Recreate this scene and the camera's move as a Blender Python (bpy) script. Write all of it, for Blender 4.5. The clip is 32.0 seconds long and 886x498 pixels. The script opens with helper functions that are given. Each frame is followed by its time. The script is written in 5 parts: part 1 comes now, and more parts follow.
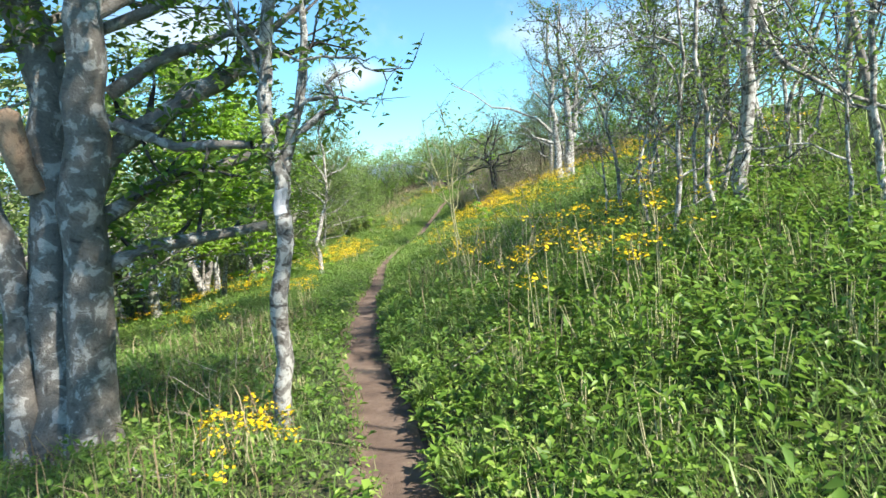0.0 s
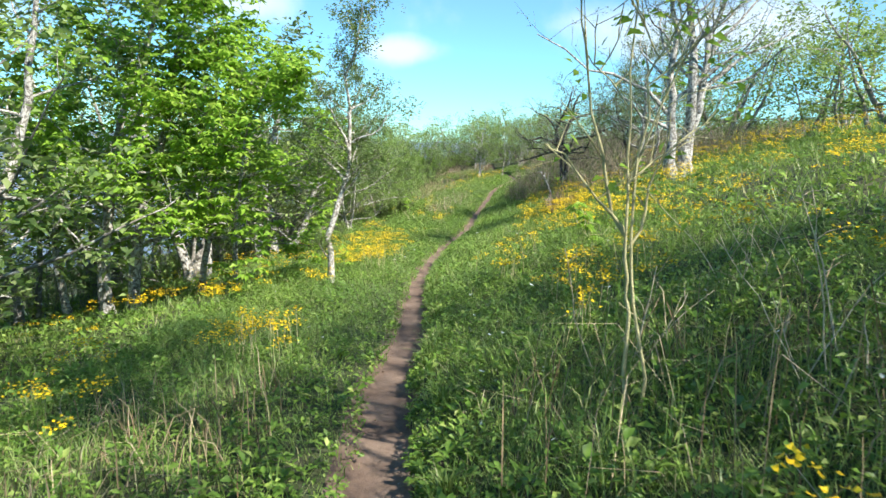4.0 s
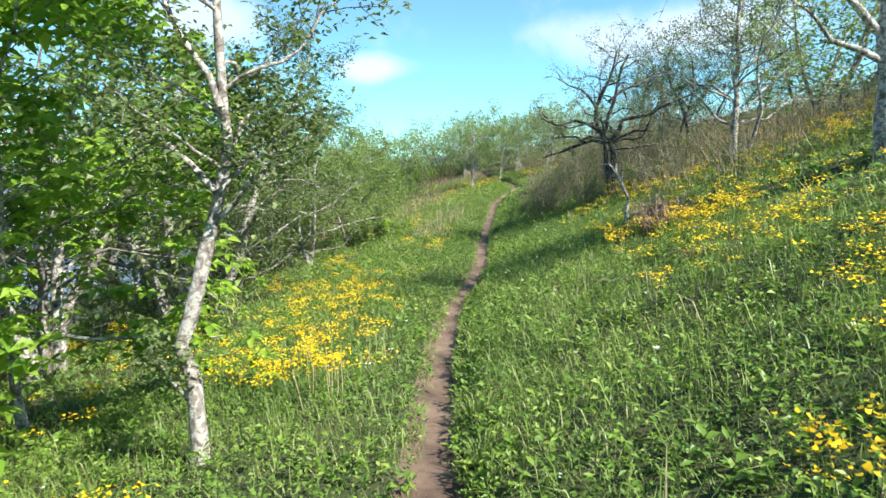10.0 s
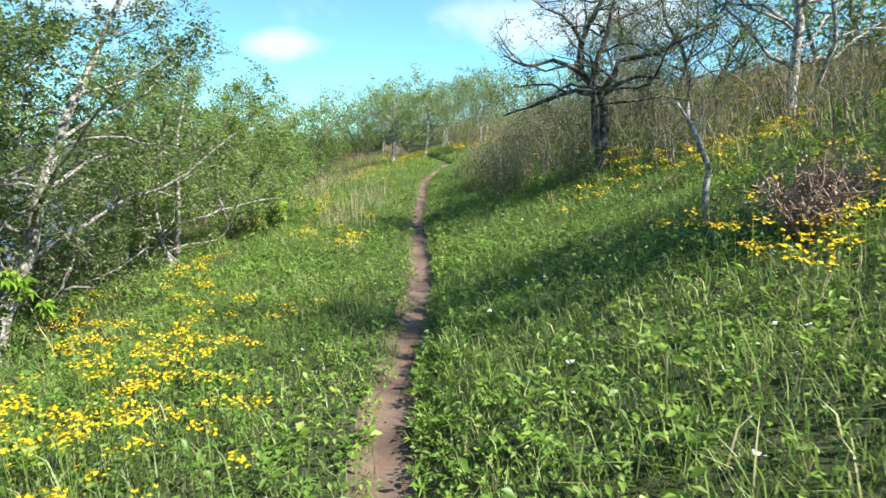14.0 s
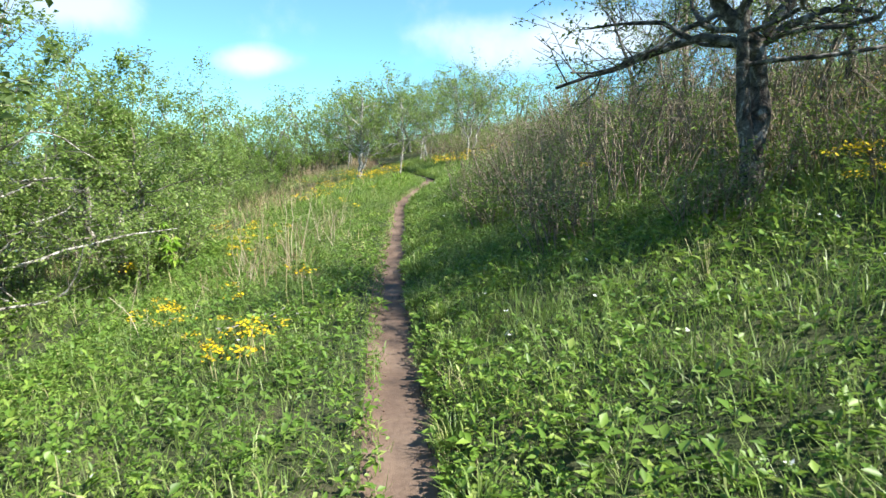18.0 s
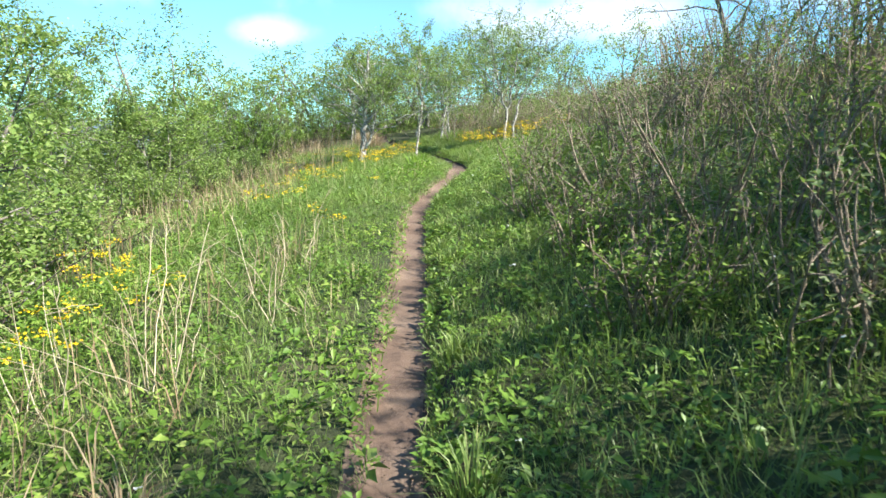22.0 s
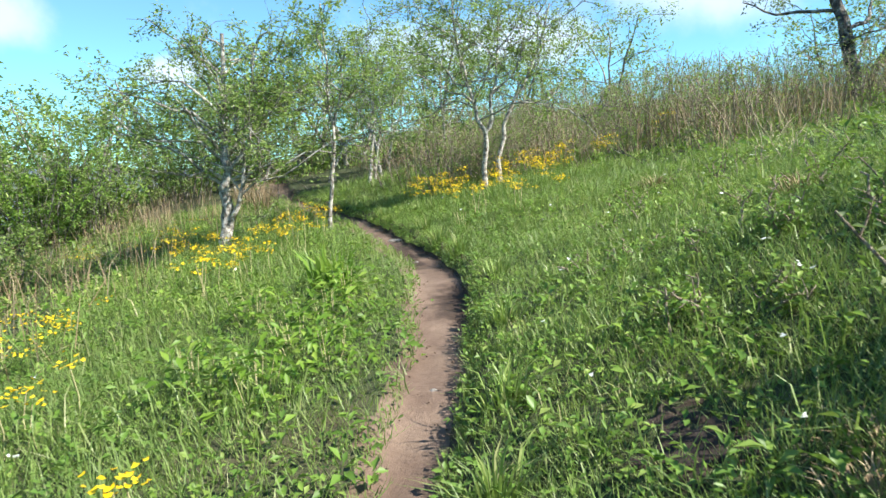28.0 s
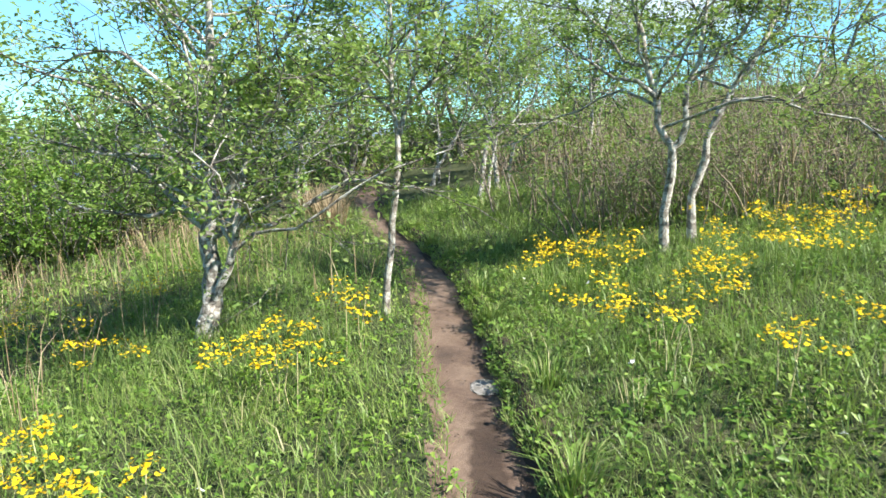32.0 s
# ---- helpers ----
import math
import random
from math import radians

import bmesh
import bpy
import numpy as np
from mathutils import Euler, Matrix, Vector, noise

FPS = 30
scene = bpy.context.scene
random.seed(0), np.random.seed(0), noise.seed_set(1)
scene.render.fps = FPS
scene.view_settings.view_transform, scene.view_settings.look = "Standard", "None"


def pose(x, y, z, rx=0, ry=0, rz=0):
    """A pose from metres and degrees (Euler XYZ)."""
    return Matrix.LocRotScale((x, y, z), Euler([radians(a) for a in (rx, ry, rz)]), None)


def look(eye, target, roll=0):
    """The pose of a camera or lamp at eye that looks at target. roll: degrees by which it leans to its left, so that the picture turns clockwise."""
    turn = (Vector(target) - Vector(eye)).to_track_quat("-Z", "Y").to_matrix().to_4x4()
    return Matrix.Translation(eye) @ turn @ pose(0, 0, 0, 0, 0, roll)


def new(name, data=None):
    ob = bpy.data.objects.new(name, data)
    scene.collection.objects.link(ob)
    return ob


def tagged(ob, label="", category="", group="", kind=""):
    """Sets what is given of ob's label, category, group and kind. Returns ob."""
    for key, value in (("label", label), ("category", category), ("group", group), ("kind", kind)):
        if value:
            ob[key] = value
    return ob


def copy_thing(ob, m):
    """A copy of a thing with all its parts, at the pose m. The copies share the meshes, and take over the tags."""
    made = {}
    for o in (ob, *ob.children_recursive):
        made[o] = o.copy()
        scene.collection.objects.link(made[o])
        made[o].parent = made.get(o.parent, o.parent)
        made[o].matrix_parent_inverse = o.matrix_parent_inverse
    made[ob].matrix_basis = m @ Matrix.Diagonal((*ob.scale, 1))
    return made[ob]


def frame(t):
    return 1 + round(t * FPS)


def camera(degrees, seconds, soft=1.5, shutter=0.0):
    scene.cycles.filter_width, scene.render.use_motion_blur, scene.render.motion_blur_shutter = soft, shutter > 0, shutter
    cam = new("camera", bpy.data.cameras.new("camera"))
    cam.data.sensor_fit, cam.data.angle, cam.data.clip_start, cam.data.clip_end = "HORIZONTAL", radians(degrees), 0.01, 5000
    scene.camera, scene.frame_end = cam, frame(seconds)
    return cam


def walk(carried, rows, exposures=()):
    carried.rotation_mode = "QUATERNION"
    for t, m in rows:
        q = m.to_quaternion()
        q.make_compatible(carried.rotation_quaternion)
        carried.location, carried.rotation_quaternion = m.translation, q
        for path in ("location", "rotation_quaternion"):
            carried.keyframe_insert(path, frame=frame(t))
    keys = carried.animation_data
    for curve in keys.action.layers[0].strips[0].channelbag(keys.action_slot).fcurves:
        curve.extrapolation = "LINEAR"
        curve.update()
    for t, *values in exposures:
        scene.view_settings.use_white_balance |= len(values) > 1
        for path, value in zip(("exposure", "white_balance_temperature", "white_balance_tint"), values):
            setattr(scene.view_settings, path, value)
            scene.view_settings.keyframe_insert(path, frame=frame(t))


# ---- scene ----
cam = camera(66.1, 32.0, shutter=0.15)
PATH = [
    (0, (0.751, 0.12, -0.572), (0.649, 2.099, -0.838), -4.9),
    (0.5, (0.725, 0.759, -0.592), (0.68, 2.743, -0.838), -3.1),
    (1, (0.622, 1.435, -0.623), (0.505, 3.424, -0.792), -1.6),
    (1.5, (0.56, 2.183, -0.718), (0.404, 4.164, -0.947), -1.0),
    (2, (0.428, 2.93, -0.813), (0.268, 4.905, -1.084), 0.1),
    (2.5, (0.362, 3.619, -0.891), (0.151, 5.586, -1.186), 0.2),
    (4.5, (-0.325, 6.357, -0.748), (-0.51, 8.324, -1.064), 0.7),
    (5, (-0.489, 7.062, -0.853), (-0.642, 9.035, -1.145), 0.8),
    (5.5, (-0.666, 7.746, -0.946), (-0.78, 9.72, -1.246), 1.7),
    (6, (-0.825, 8.44, -1.043), (-0.902, 10.415, -1.347), 1.8),
    (6.5, (-0.975, 9.127, -1.117), (-1.034, 11.103, -1.42), 1.4),
    (7, (-1.037, 9.801, -1.198), (-1.078, 11.777, -1.507), 0.4),
    (7.5, (-1.145, 10.366, -1.189), (-1.171, 12.34, -1.51), 0.3),
    (8, (-1.175, 10.907, -1.226), (-1.222, 12.879, -1.559), -1.4),
    (8.5, (-1.231, 11.464, -1.263), (-1.279, 13.425, -1.652), -2.1),
    (9, (-1.31, 12.043, -1.274), (-1.369, 14.0, -1.681), -2.0),
    (9.5, (-1.336, 12.675, -1.288), (-1.507, 14.643, -1.603), -3.4),
    (10, (-1.321, 13.319, -1.323), (-1.464, 15.295, -1.598), -2.7),
    (10.5, (-1.308, 14.019, -1.411), (-1.363, 15.992, -1.732), -1.9),
    (11, (-1.383, 14.707, -1.437), (-1.371, 16.682, -1.747), -1.2),
    (11.5, (-1.464, 15.403, -1.45), (-1.425, 17.383, -1.732), -1.1),
    (12, (-1.556, 16.048, -1.506), (-1.581, 18.028, -1.787), -1.4),
    (12.5, (-1.612, 16.704, -1.618), (-1.617, 18.68, -1.924), -1.4),
    (13, (-1.633, 17.412, -1.74), (-1.625, 19.387, -2.058), -1.7),
    (13.5, (-1.717, 18.093, -1.758), (-1.604, 20.053, -2.137), -1.2),
    (14, (-1.745, 18.757, -1.805), (-1.642, 20.725, -2.143), -1.8),
    (14.5, (-1.786, 19.417, -1.961), (-1.695, 21.395, -2.243), -0.8),
    (16.5, (-1.667, 22.474, -2.061), (-1.479, 24.446, -2.339), 0.1),
    (17, (-1.671, 23.288, -2.095), (-1.485, 25.265, -2.338), -1.0),
    (17.5, (-1.7, 24.087, -2.108), (-1.539, 26.065, -2.359), -1.3),
    (18, (-1.661, 24.836, -2.117), (-1.472, 26.806, -2.406), -1.0),
    (18.5, (-1.634, 25.611, -2.092), (-1.421, 27.577, -2.389), -0.5),
    (19, (-1.644, 26.345, -2.081), (-1.419, 28.307, -2.396), 0.1),
    (19.5, (-1.618, 27.149, -2.112), (-1.444, 29.121, -2.399), -0.3),
    (20, (-1.605, 27.904, -2.075), (-1.447, 29.877, -2.369), -0.6),
    (20.5, (-1.534, 28.634, -2.103), (-1.385, 30.606, -2.4), -1.6),
    (21, (-1.464, 29.38, -2.126), (-1.31, 31.345, -2.467), -1.1),
    (21.5, (-1.418, 30.129, -2.159), (-1.174, 32.074, -2.557), 0.1),
    (22, (-1.497, 30.959, -2.163), (-1.344, 32.921, -2.52), 0.3),
    (22.5, (-1.519, 31.608, -2.124), (-1.327, 33.566, -2.485), -1.0),
    (23, (-1.491, 32.307, -2.102), (-1.338, 34.271, -2.445), -1.5),
    (23.5, (-1.568, 32.98, -2.058), (-1.375, 34.943, -2.392), -2.0),
    (24, (-1.523, 33.658, -2.007), (-1.305, 35.62, -2.325), -2.7),
    (24.5, (-1.481, 34.38, -1.967), (-1.193, 36.331, -2.299), -2.2),
    (25, (-1.444, 35.129, -1.932), (-1.103, 37.08, -2.213), -2.0),
    (25.5, (-1.389, 35.848, -1.886), (-1.076, 37.807, -2.136), -1.9),
    (27.5, (-1.059, 39.187, -2.011), (-0.718, 41.133, -2.325), -3.1),
    (28, (-1.05, 39.785, -1.994), (-0.676, 41.73, -2.274), -3.1),
    (28.5, (-0.983, 40.436, -1.973), (-0.542, 42.352, -2.343), -1.9),
    (29, (-0.924, 41.086, -1.957), (-0.389, 42.958, -2.414), -1.8),
    (29.5, (-0.799, 41.723, -1.848), (-0.205, 43.569, -2.339), -1.7),
    (30, (-0.704, 42.334, -1.736), (-0.106, 44.208, -2.101), -2.2),
    (30.5, (-0.546, 42.924, -1.636), (-0.151, 44.86, -1.946), -2.8),
    (31, (-0.407, 43.393, -1.588), (-0.21, 45.372, -1.796), -1.6),
    (31.5, (-0.281, 43.846, -1.526), (-0.189, 45.81, -1.888), -1.8),
    (32, (-0.235, 44.337, -1.447), (-0.246, 46.305, -1.805), -1.1),
]
walk(cam, [(t, look(eye, target, roll)) for t, eye, target, roll in PATH], ((0, 1.05), (14, 1.04), (17, 1.1), (20, 1.15), (22.5, 1.28), (25, 1.13), (28, 1.08), (32, 1.14)))

SUN_TO = Vector((0.64, -0.38, 0.72)).normalized()

# ---- light ----
world = bpy.data.worlds.new("sky")
scene.world = world
world.use_nodes = True
wn, wl = world.node_tree.nodes, world.node_tree.links
wn.clear()
sky = wn.new("ShaderNodeTexSky")
sky.sky_type = "NISHITA"
sky.sun_disc = False
sky.sun_elevation = math.asin(SUN_TO.z)
sky.sun_rotation = math.atan2(SUN_TO.x, SUN_TO.y)
sky.altitude = 2200
sky.air_density, sky.dust_density, sky.ozone_density = 1.0, 0.0, 1.0
bg = wn.new("ShaderNodeBackground")
bg.inputs["Strength"].default_value = 0.11
wo = wn.new("ShaderNodeOutputWorld")
# soft fair-weather clouds, low above the horizon
wc = wn.new("ShaderNodeTexCoord")
wnoise = wn.new("ShaderNodeTexNoise")
wnoise.inputs["Scale"].default_value = 9.0
wnoise.inputs["Detail"].default_value = 7
wnoise.inputs["Roughness"].default_value = 0.55
wl.new(wc.outputs["Generated"], wnoise.inputs["Vector"])


def cloud(way, wide, high, dense):
    """One cloud bank in the sky: a soft oval frayed by noise."""
    mp = wn.new("ShaderNodeMapping")
    mp.vector_type = "TEXTURE"
    mp.inputs["Location"].default_value = way
    mp.inputs["Rotation"].default_value = (0, 0, -math.atan2(way[0], way[1]))
    mp.inputs["Scale"].default_value = (wide, 0.3, high)
    gr = wn.new("ShaderNodeTexGradient")
    gr.gradient_type = "SPHERICAL"
    wl.new(wc.outputs["Generated"], mp.inputs["Vector"])
    wl.new(mp.outputs["Vector"], gr.inputs["Vector"])
    ad = wn.new("ShaderNodeMath")
    ad.operation = "MULTIPLY_ADD"
    ad.inputs[1].default_value, ad.inputs[2].default_value = 1.3, -0.72
    wl.new(wnoise.outputs["Fac"], ad.inputs[0])
    su = wn.new("ShaderNodeMath")
    su.operation = "ADD"
    wl.new(gr.outputs["Fac"], su.inputs[0])
    wl.new(ad.outputs["Value"], su.inputs[1])
    mr = wn.new("ShaderNodeMapRange")
    mr.interpolation_type = "SMOOTHSTEP"
    mr.inputs["From Min"].default_value, mr.inputs["From Max"].default_value, mr.inputs["To Max"].default_value = 0.05, 0.75, dense
    wl.new(su.outputs["Value"], mr.inputs["Value"])
    return mr.outputs["Result"]


CLOUDS = [((0.27, 0.95, 0.145), 0.26, 0.06, 0.65), ((-0.16, 0.98, 0.124), 0.08, 0.028, 0.65), ((-0.37, 0.91, 0.19), 0.13, 0.06, 0.6), ((0.5, 0.8, 0.2), 0.25, 0.08, 0.6), ((-0.7, 0.6, 0.16), 0.35, 0.09, 0.8)]
cover = None
for spec in CLOUDS:
    c = cloud(*spec)
    if cover is None:
        cover = c
    else:
        mx = wn.new("ShaderNodeMath")
        mx.operation = "MAXIMUM"
        wl.new(cover, mx.inputs[0])
        wl.new(c, mx.inputs[1])
        cover = mx.outputs["Value"]
wmix = wn.new("ShaderNodeMixRGB")
wmix.inputs["Color2"].default_value = (5.6, 5.9, 6.2, 1)
wl.new(cover, wmix.inputs["Fac"])
wtint = wn.new("ShaderNodeMixRGB")
wtint.blend_type = "MULTIPLY"
wtint.inputs["Fac"].default_value = 1.0
wtint.inputs["Color2"].default_value = (0.84, 1.06, 1.10, 1)
wl.new(sky.outputs["Color"], wtint.inputs["Color1"])
wsep = wn.new("ShaderNodeSeparateXYZ")
wl.new(wc.outputs["Generated"], wsep.inputs["Vector"])
wfall = wn.new("ShaderNodeValToRGB")
wfall.color_ramp.elements[0].color, wfall.color_ramp.elements[1].color = (0.50, 0.80, 0.92, 1), (0.92, 1.0, 1.02, 1)
wfall.color_ramp.elements[1].position = 0.32
wl.new(wsep.outputs["Z"], wfall.inputs["Fac"])
wlow = wn.new("ShaderNodeMixRGB")
wlow.blend_type = "MULTIPLY"
wlow.inputs["Fac"].default_value = 1.0
wl.new(wtint.outputs["Color"], wlow.inputs["Color1"])
wl.new(wfall.outputs["Color"], wlow.inputs["Color2"])
wl.new(wlow.outputs["Color"], wmix.inputs["Color1"])
wl.new(wmix.outputs["Color"], bg.inputs["Color"])
wl.new(bg.outputs["Background"], wo.inputs["Surface"])

sun = new("sun", bpy.data.lights.new("sun", "SUN"))
sun.data.energy, sun.data.angle, sun.data.color = 5.0, radians(0.6), (1.0, 0.95, 0.86)
sun.matrix_world = look(SUN_TO * 50, (0, 0, 0))


# ---- materials ----
def ramp(nt, fac, stops):
    r = nt.nodes.new("ShaderNodeValToRGB")
    el = r.color_ramp.elements
    while len(el) < len(stops):
        el.new(0.5)
    for e, (p, c) in zip(el, stops):
        e.position, e.color = p, (*c, 1)
    nt.links.new(fac, r.inputs["Fac"])
    return r.outputs["Color"]


def node_noise(nt, scale, detail=4, rough=0.55, dist=0.0):
    tc = nt.nodes.new("ShaderNodeTexCoord")
    n = nt.nodes.new("ShaderNodeTexNoise")
    n.inputs["Scale"].default_value, n.inputs["Detail"].default_value = scale, detail
    n.inputs["Roughness"].default_value, n.inputs["Distortion"].default_value = rough, dist
    nt.links.new(tc.outputs["Object"], n.inputs["Vector"])
    return n.outputs["Fac"]


def mixc(nt, fac, a, b, blend="MIX"):
    m = nt.nodes.new("ShaderNodeMixRGB")
    m.blend_type = blend
    for sock, v in (("Fac", fac), ("Color1", a), ("Color2", b)):
        if isinstance(v, (int, float)):
            m.inputs[sock].default_value = v
        elif isinstance(v, tuple):
            m.inputs[sock].default_value = (*v, 1)
        else:
            nt.links.new(v, m.inputs[sock])
    return m.outputs["Color"]


def bumped(nt, bsdf, height, strength, distance=0.02):
    b = nt.nodes.new("ShaderNodeBump")
    b.inputs["Strength"].default_value, b.inputs["Distance"].default_value = strength, distance
    nt.links.new(height, b.inputs["Height"])
    nt.links.new(b.outputs["Normal"], bsdf.inputs["Normal"])


def blank(name):
    m = bpy.data.materials.new(name)
    m.use_nodes = True
    nt = m.node_tree
    return m, nt, nt.nodes["Principled BSDF"], nt.nodes["Material Output"]


def leaf_material(name, stops, patch=None, through_light=0.33, rough=0.42):
    """Leaves and blades: hue by piece, a slow drift over the place, light passing through."""
    m, nt, b, out = blank(name)
    g = nt.nodes.new("ShaderNodeNewGeometry")
    col = ramp(nt, g.outputs["Random Per Island"], stops)
    if patch:
        f = ramp(nt, node_noise(nt, 0.55, 4), [(0.38, (0, 0, 0)), (0.68, (1, 1, 1))])
        col = mixc(nt, f, col, patch)
    nt.links.new(col, b.inputs["Base Color"])
    b.inputs["Roughness"].default_value = rough
    b.inputs["Specular IOR Level"].default_value = 0.35
    t = nt.nodes.new("ShaderNodeBsdfTranslucent")
    nt.links.new(mixc(nt, 0.5, col, (0.28, 0.42, 0.07)), t.inputs["Color"])
    mx = nt.nodes.new("ShaderNodeMixShader")
    mx.inputs["Fac"].default_value = through_light
    nt.links.new(b.outputs["BSDF"], mx.inputs[1])
    nt.links.new(t.outputs["BSDF"], mx.inputs[2])
    nt.links.new(mx.outputs["Shader"], out.inputs["Surface"])
    return m


def bark_material(name, light, mid, dark, scale=9.0, cover=0.5, soft=1.0):
    m, nt, b, out = blank(name)
    big = node_noise(nt, scale, 6, 0.65, 0.6)
    fine = node_noise(nt, scale * 7, 4, 0.6)
    c = ramp(nt, big, [(cover - 0.13 * soft, dark), (cover - 0.03 * soft, mid), (cover + 0.015 * soft, mid), (cover + 0.05 * soft, light)])
    c = mixc(nt, 0.55, c, ramp(nt, fine, [(0.3, (0.45, 0.45, 0.45)), (0.7, (1, 1, 1))]), "MULTIPLY")
    nt.links.new(c, b.inputs["Base Color"])
    b.inputs["Roughness"].default_value = 0.9
    bumped(nt, b, mixc(nt, 0.5, big, fine), 0.8, 0.03)
    return m


M_GRASS = leaf_material("grass_blades", [(0, (0.10, 0.175, 0.03)), (0.4, (0.20, 0.315, 0.065)), (0.82, (0.33, 0.43, 0.115)), (0.94, (0.46, 0.45, 0.20)), (1, (0.58, 0.49, 0.30))], (0.205, 0.295, 0.09))
M_FORB = leaf_material("meadow_leaves", [(0, (0.07, 0.15, 0.02)), (0.5, (0.17, 0.30, 0.04)), (0.85, (0.31, 0.45, 0.075)), (1, (0.44, 0.50, 0.15))], (0.13, 0.24, 0.045))
M_BRIGHT = leaf_material("bright_leaves", [(0, (0.20, 0.38, 0.04)), (0.6, (0.32, 0.52, 0.06)), (1, (0.45, 0.62, 0.10))], None, 0.5)
M_LUSH = leaf_material("lush_leaves", [(0, (0.10, 0.21, 0.025)), (0.6, (0.19, 0.33, 0.04)), (1, (0.32, 0.45, 0.08))], None, 0.42)
M_SMALL = leaf_material("small_leaves", [(0, (0.15, 0.24, 0.06)), (0.55, (0.25, 0.365, 0.095)), (1, (0.41, 0.49, 0.18))], None, 0.42)
M_DULL = leaf_material("dull_leaves", [(0, (0.085, 0.135, 0.045)), (0.6, (0.15, 0.215, 0.08)), (1, (0.28, 0.32, 0.15))], None, 0.38)
M_MID = leaf_material("sapling_leaves", [(0, (0.10, 0.18, 0.03)), (0.55, (0.18, 0.29, 0.05)), (1, (0.31, 0.42, 0.10))], None, 0.42)
M_DRY = leaf_material("dry_stalks", [(0, (0.20, 0.13, 0.075)), (0.5, (0.34, 0.25, 0.15)), (1, (0.55, 0.45, 0.29))], None, 0.1, 0.8)
M_STRAW = leaf_material("bleached_stems", [(0, (0.42, 0.34, 0.22)), (0.5, (0.56, 0.48, 0.34)), (1, (0.70, 0.63, 0.48))], None, 0.05, 0.8)
M_YELLOW = leaf_material("yellow_petals", [(0, (0.78, 0.47, 0.008)), (0.5, (0.88, 0.60, 0.012)), (1, (0.92, 0.70, 0.03))], None, 0.25, 0.6)
M_WHITEPETAL = leaf_material("white_petals", [(0, (0.7, 0.72, 0.7)), (1, (0.85, 0.86, 0.8))], None, 0.2, 0.6)
M_RUST = leaf_material("rusty_twigs", [(0, (0.30, 0.19, 0.14)), (0.6, (0.46, 0.32, 0.24)), (1, (0.62, 0.48, 0.38))], None, 0.05, 0.85)
M_BARK_PALE = bark_material("pale_bark", (0.66, 0.64, 0.58), (0.30, 0.275, 0.24), (0.085, 0.07, 0.058), 16, 0.48)
M_BARK_GREY = bark_material("grey_bark", (0.60, 0.57, 0.51), (0.25, 0.225, 0.19), (0.05, 0.042, 0.034), 8, 0.5, 1.8)
M_BARK_DARK = bark_material("dark_bark", (0.40, 0.38, 0.34), (0.16, 0.145, 0.125), (0.05, 0.04, 0.034), 9, 0.54)
M_BARK_STICK = bark_material("weathered_wood", (0.70, 0.67, 0.60), (0.38, 0.34, 0.29), (0.11, 0.09, 0.072), 16, 0.485)
M_BROWN = bark_material("brown_stems", (0.40, 0.33, 0.25), (0.26, 0.195, 0.14), (0.12, 0.085, 0.06), 20, 0.44)
M_TORN = bark_material("torn_wood", (0.62, 0.42, 0.27), (0.42, 0.27, 0.17), (0.16, 0.10, 0.07), 16, 0.42)
M_STEM = bark_material("green_stem", (0.66, 0.60, 0.32), (0.56, 0.50, 0.24), (0.36, 0.28, 0.15), 20, 0.36)


def soil_material():
    m, nt, b, out = blank("meadow_soil")
    n1, n2 = node_noise(nt, 1.3, 6), node_noise(nt, 30, 5, 0.7)
    c = ramp(nt, n1, [(0.3, (0.05, 0.07, 0.022)), (0.55, (0.08, 0.098, 0.034)), (0.75, (0.15, 0.13, 0.07))])
    c = mixc(nt, 0.7, c, ramp(nt, n2, [(0.3, (0.4, 0.4, 0.4)), (0.7, (1, 1, 1))]), "MULTIPLY")
    nt.links.new(c, b.inputs["Base Color"])
    b.inputs["Roughness"].default_value = 1
    bumped(nt, b, n2, 0.7, 0.05)
    return m


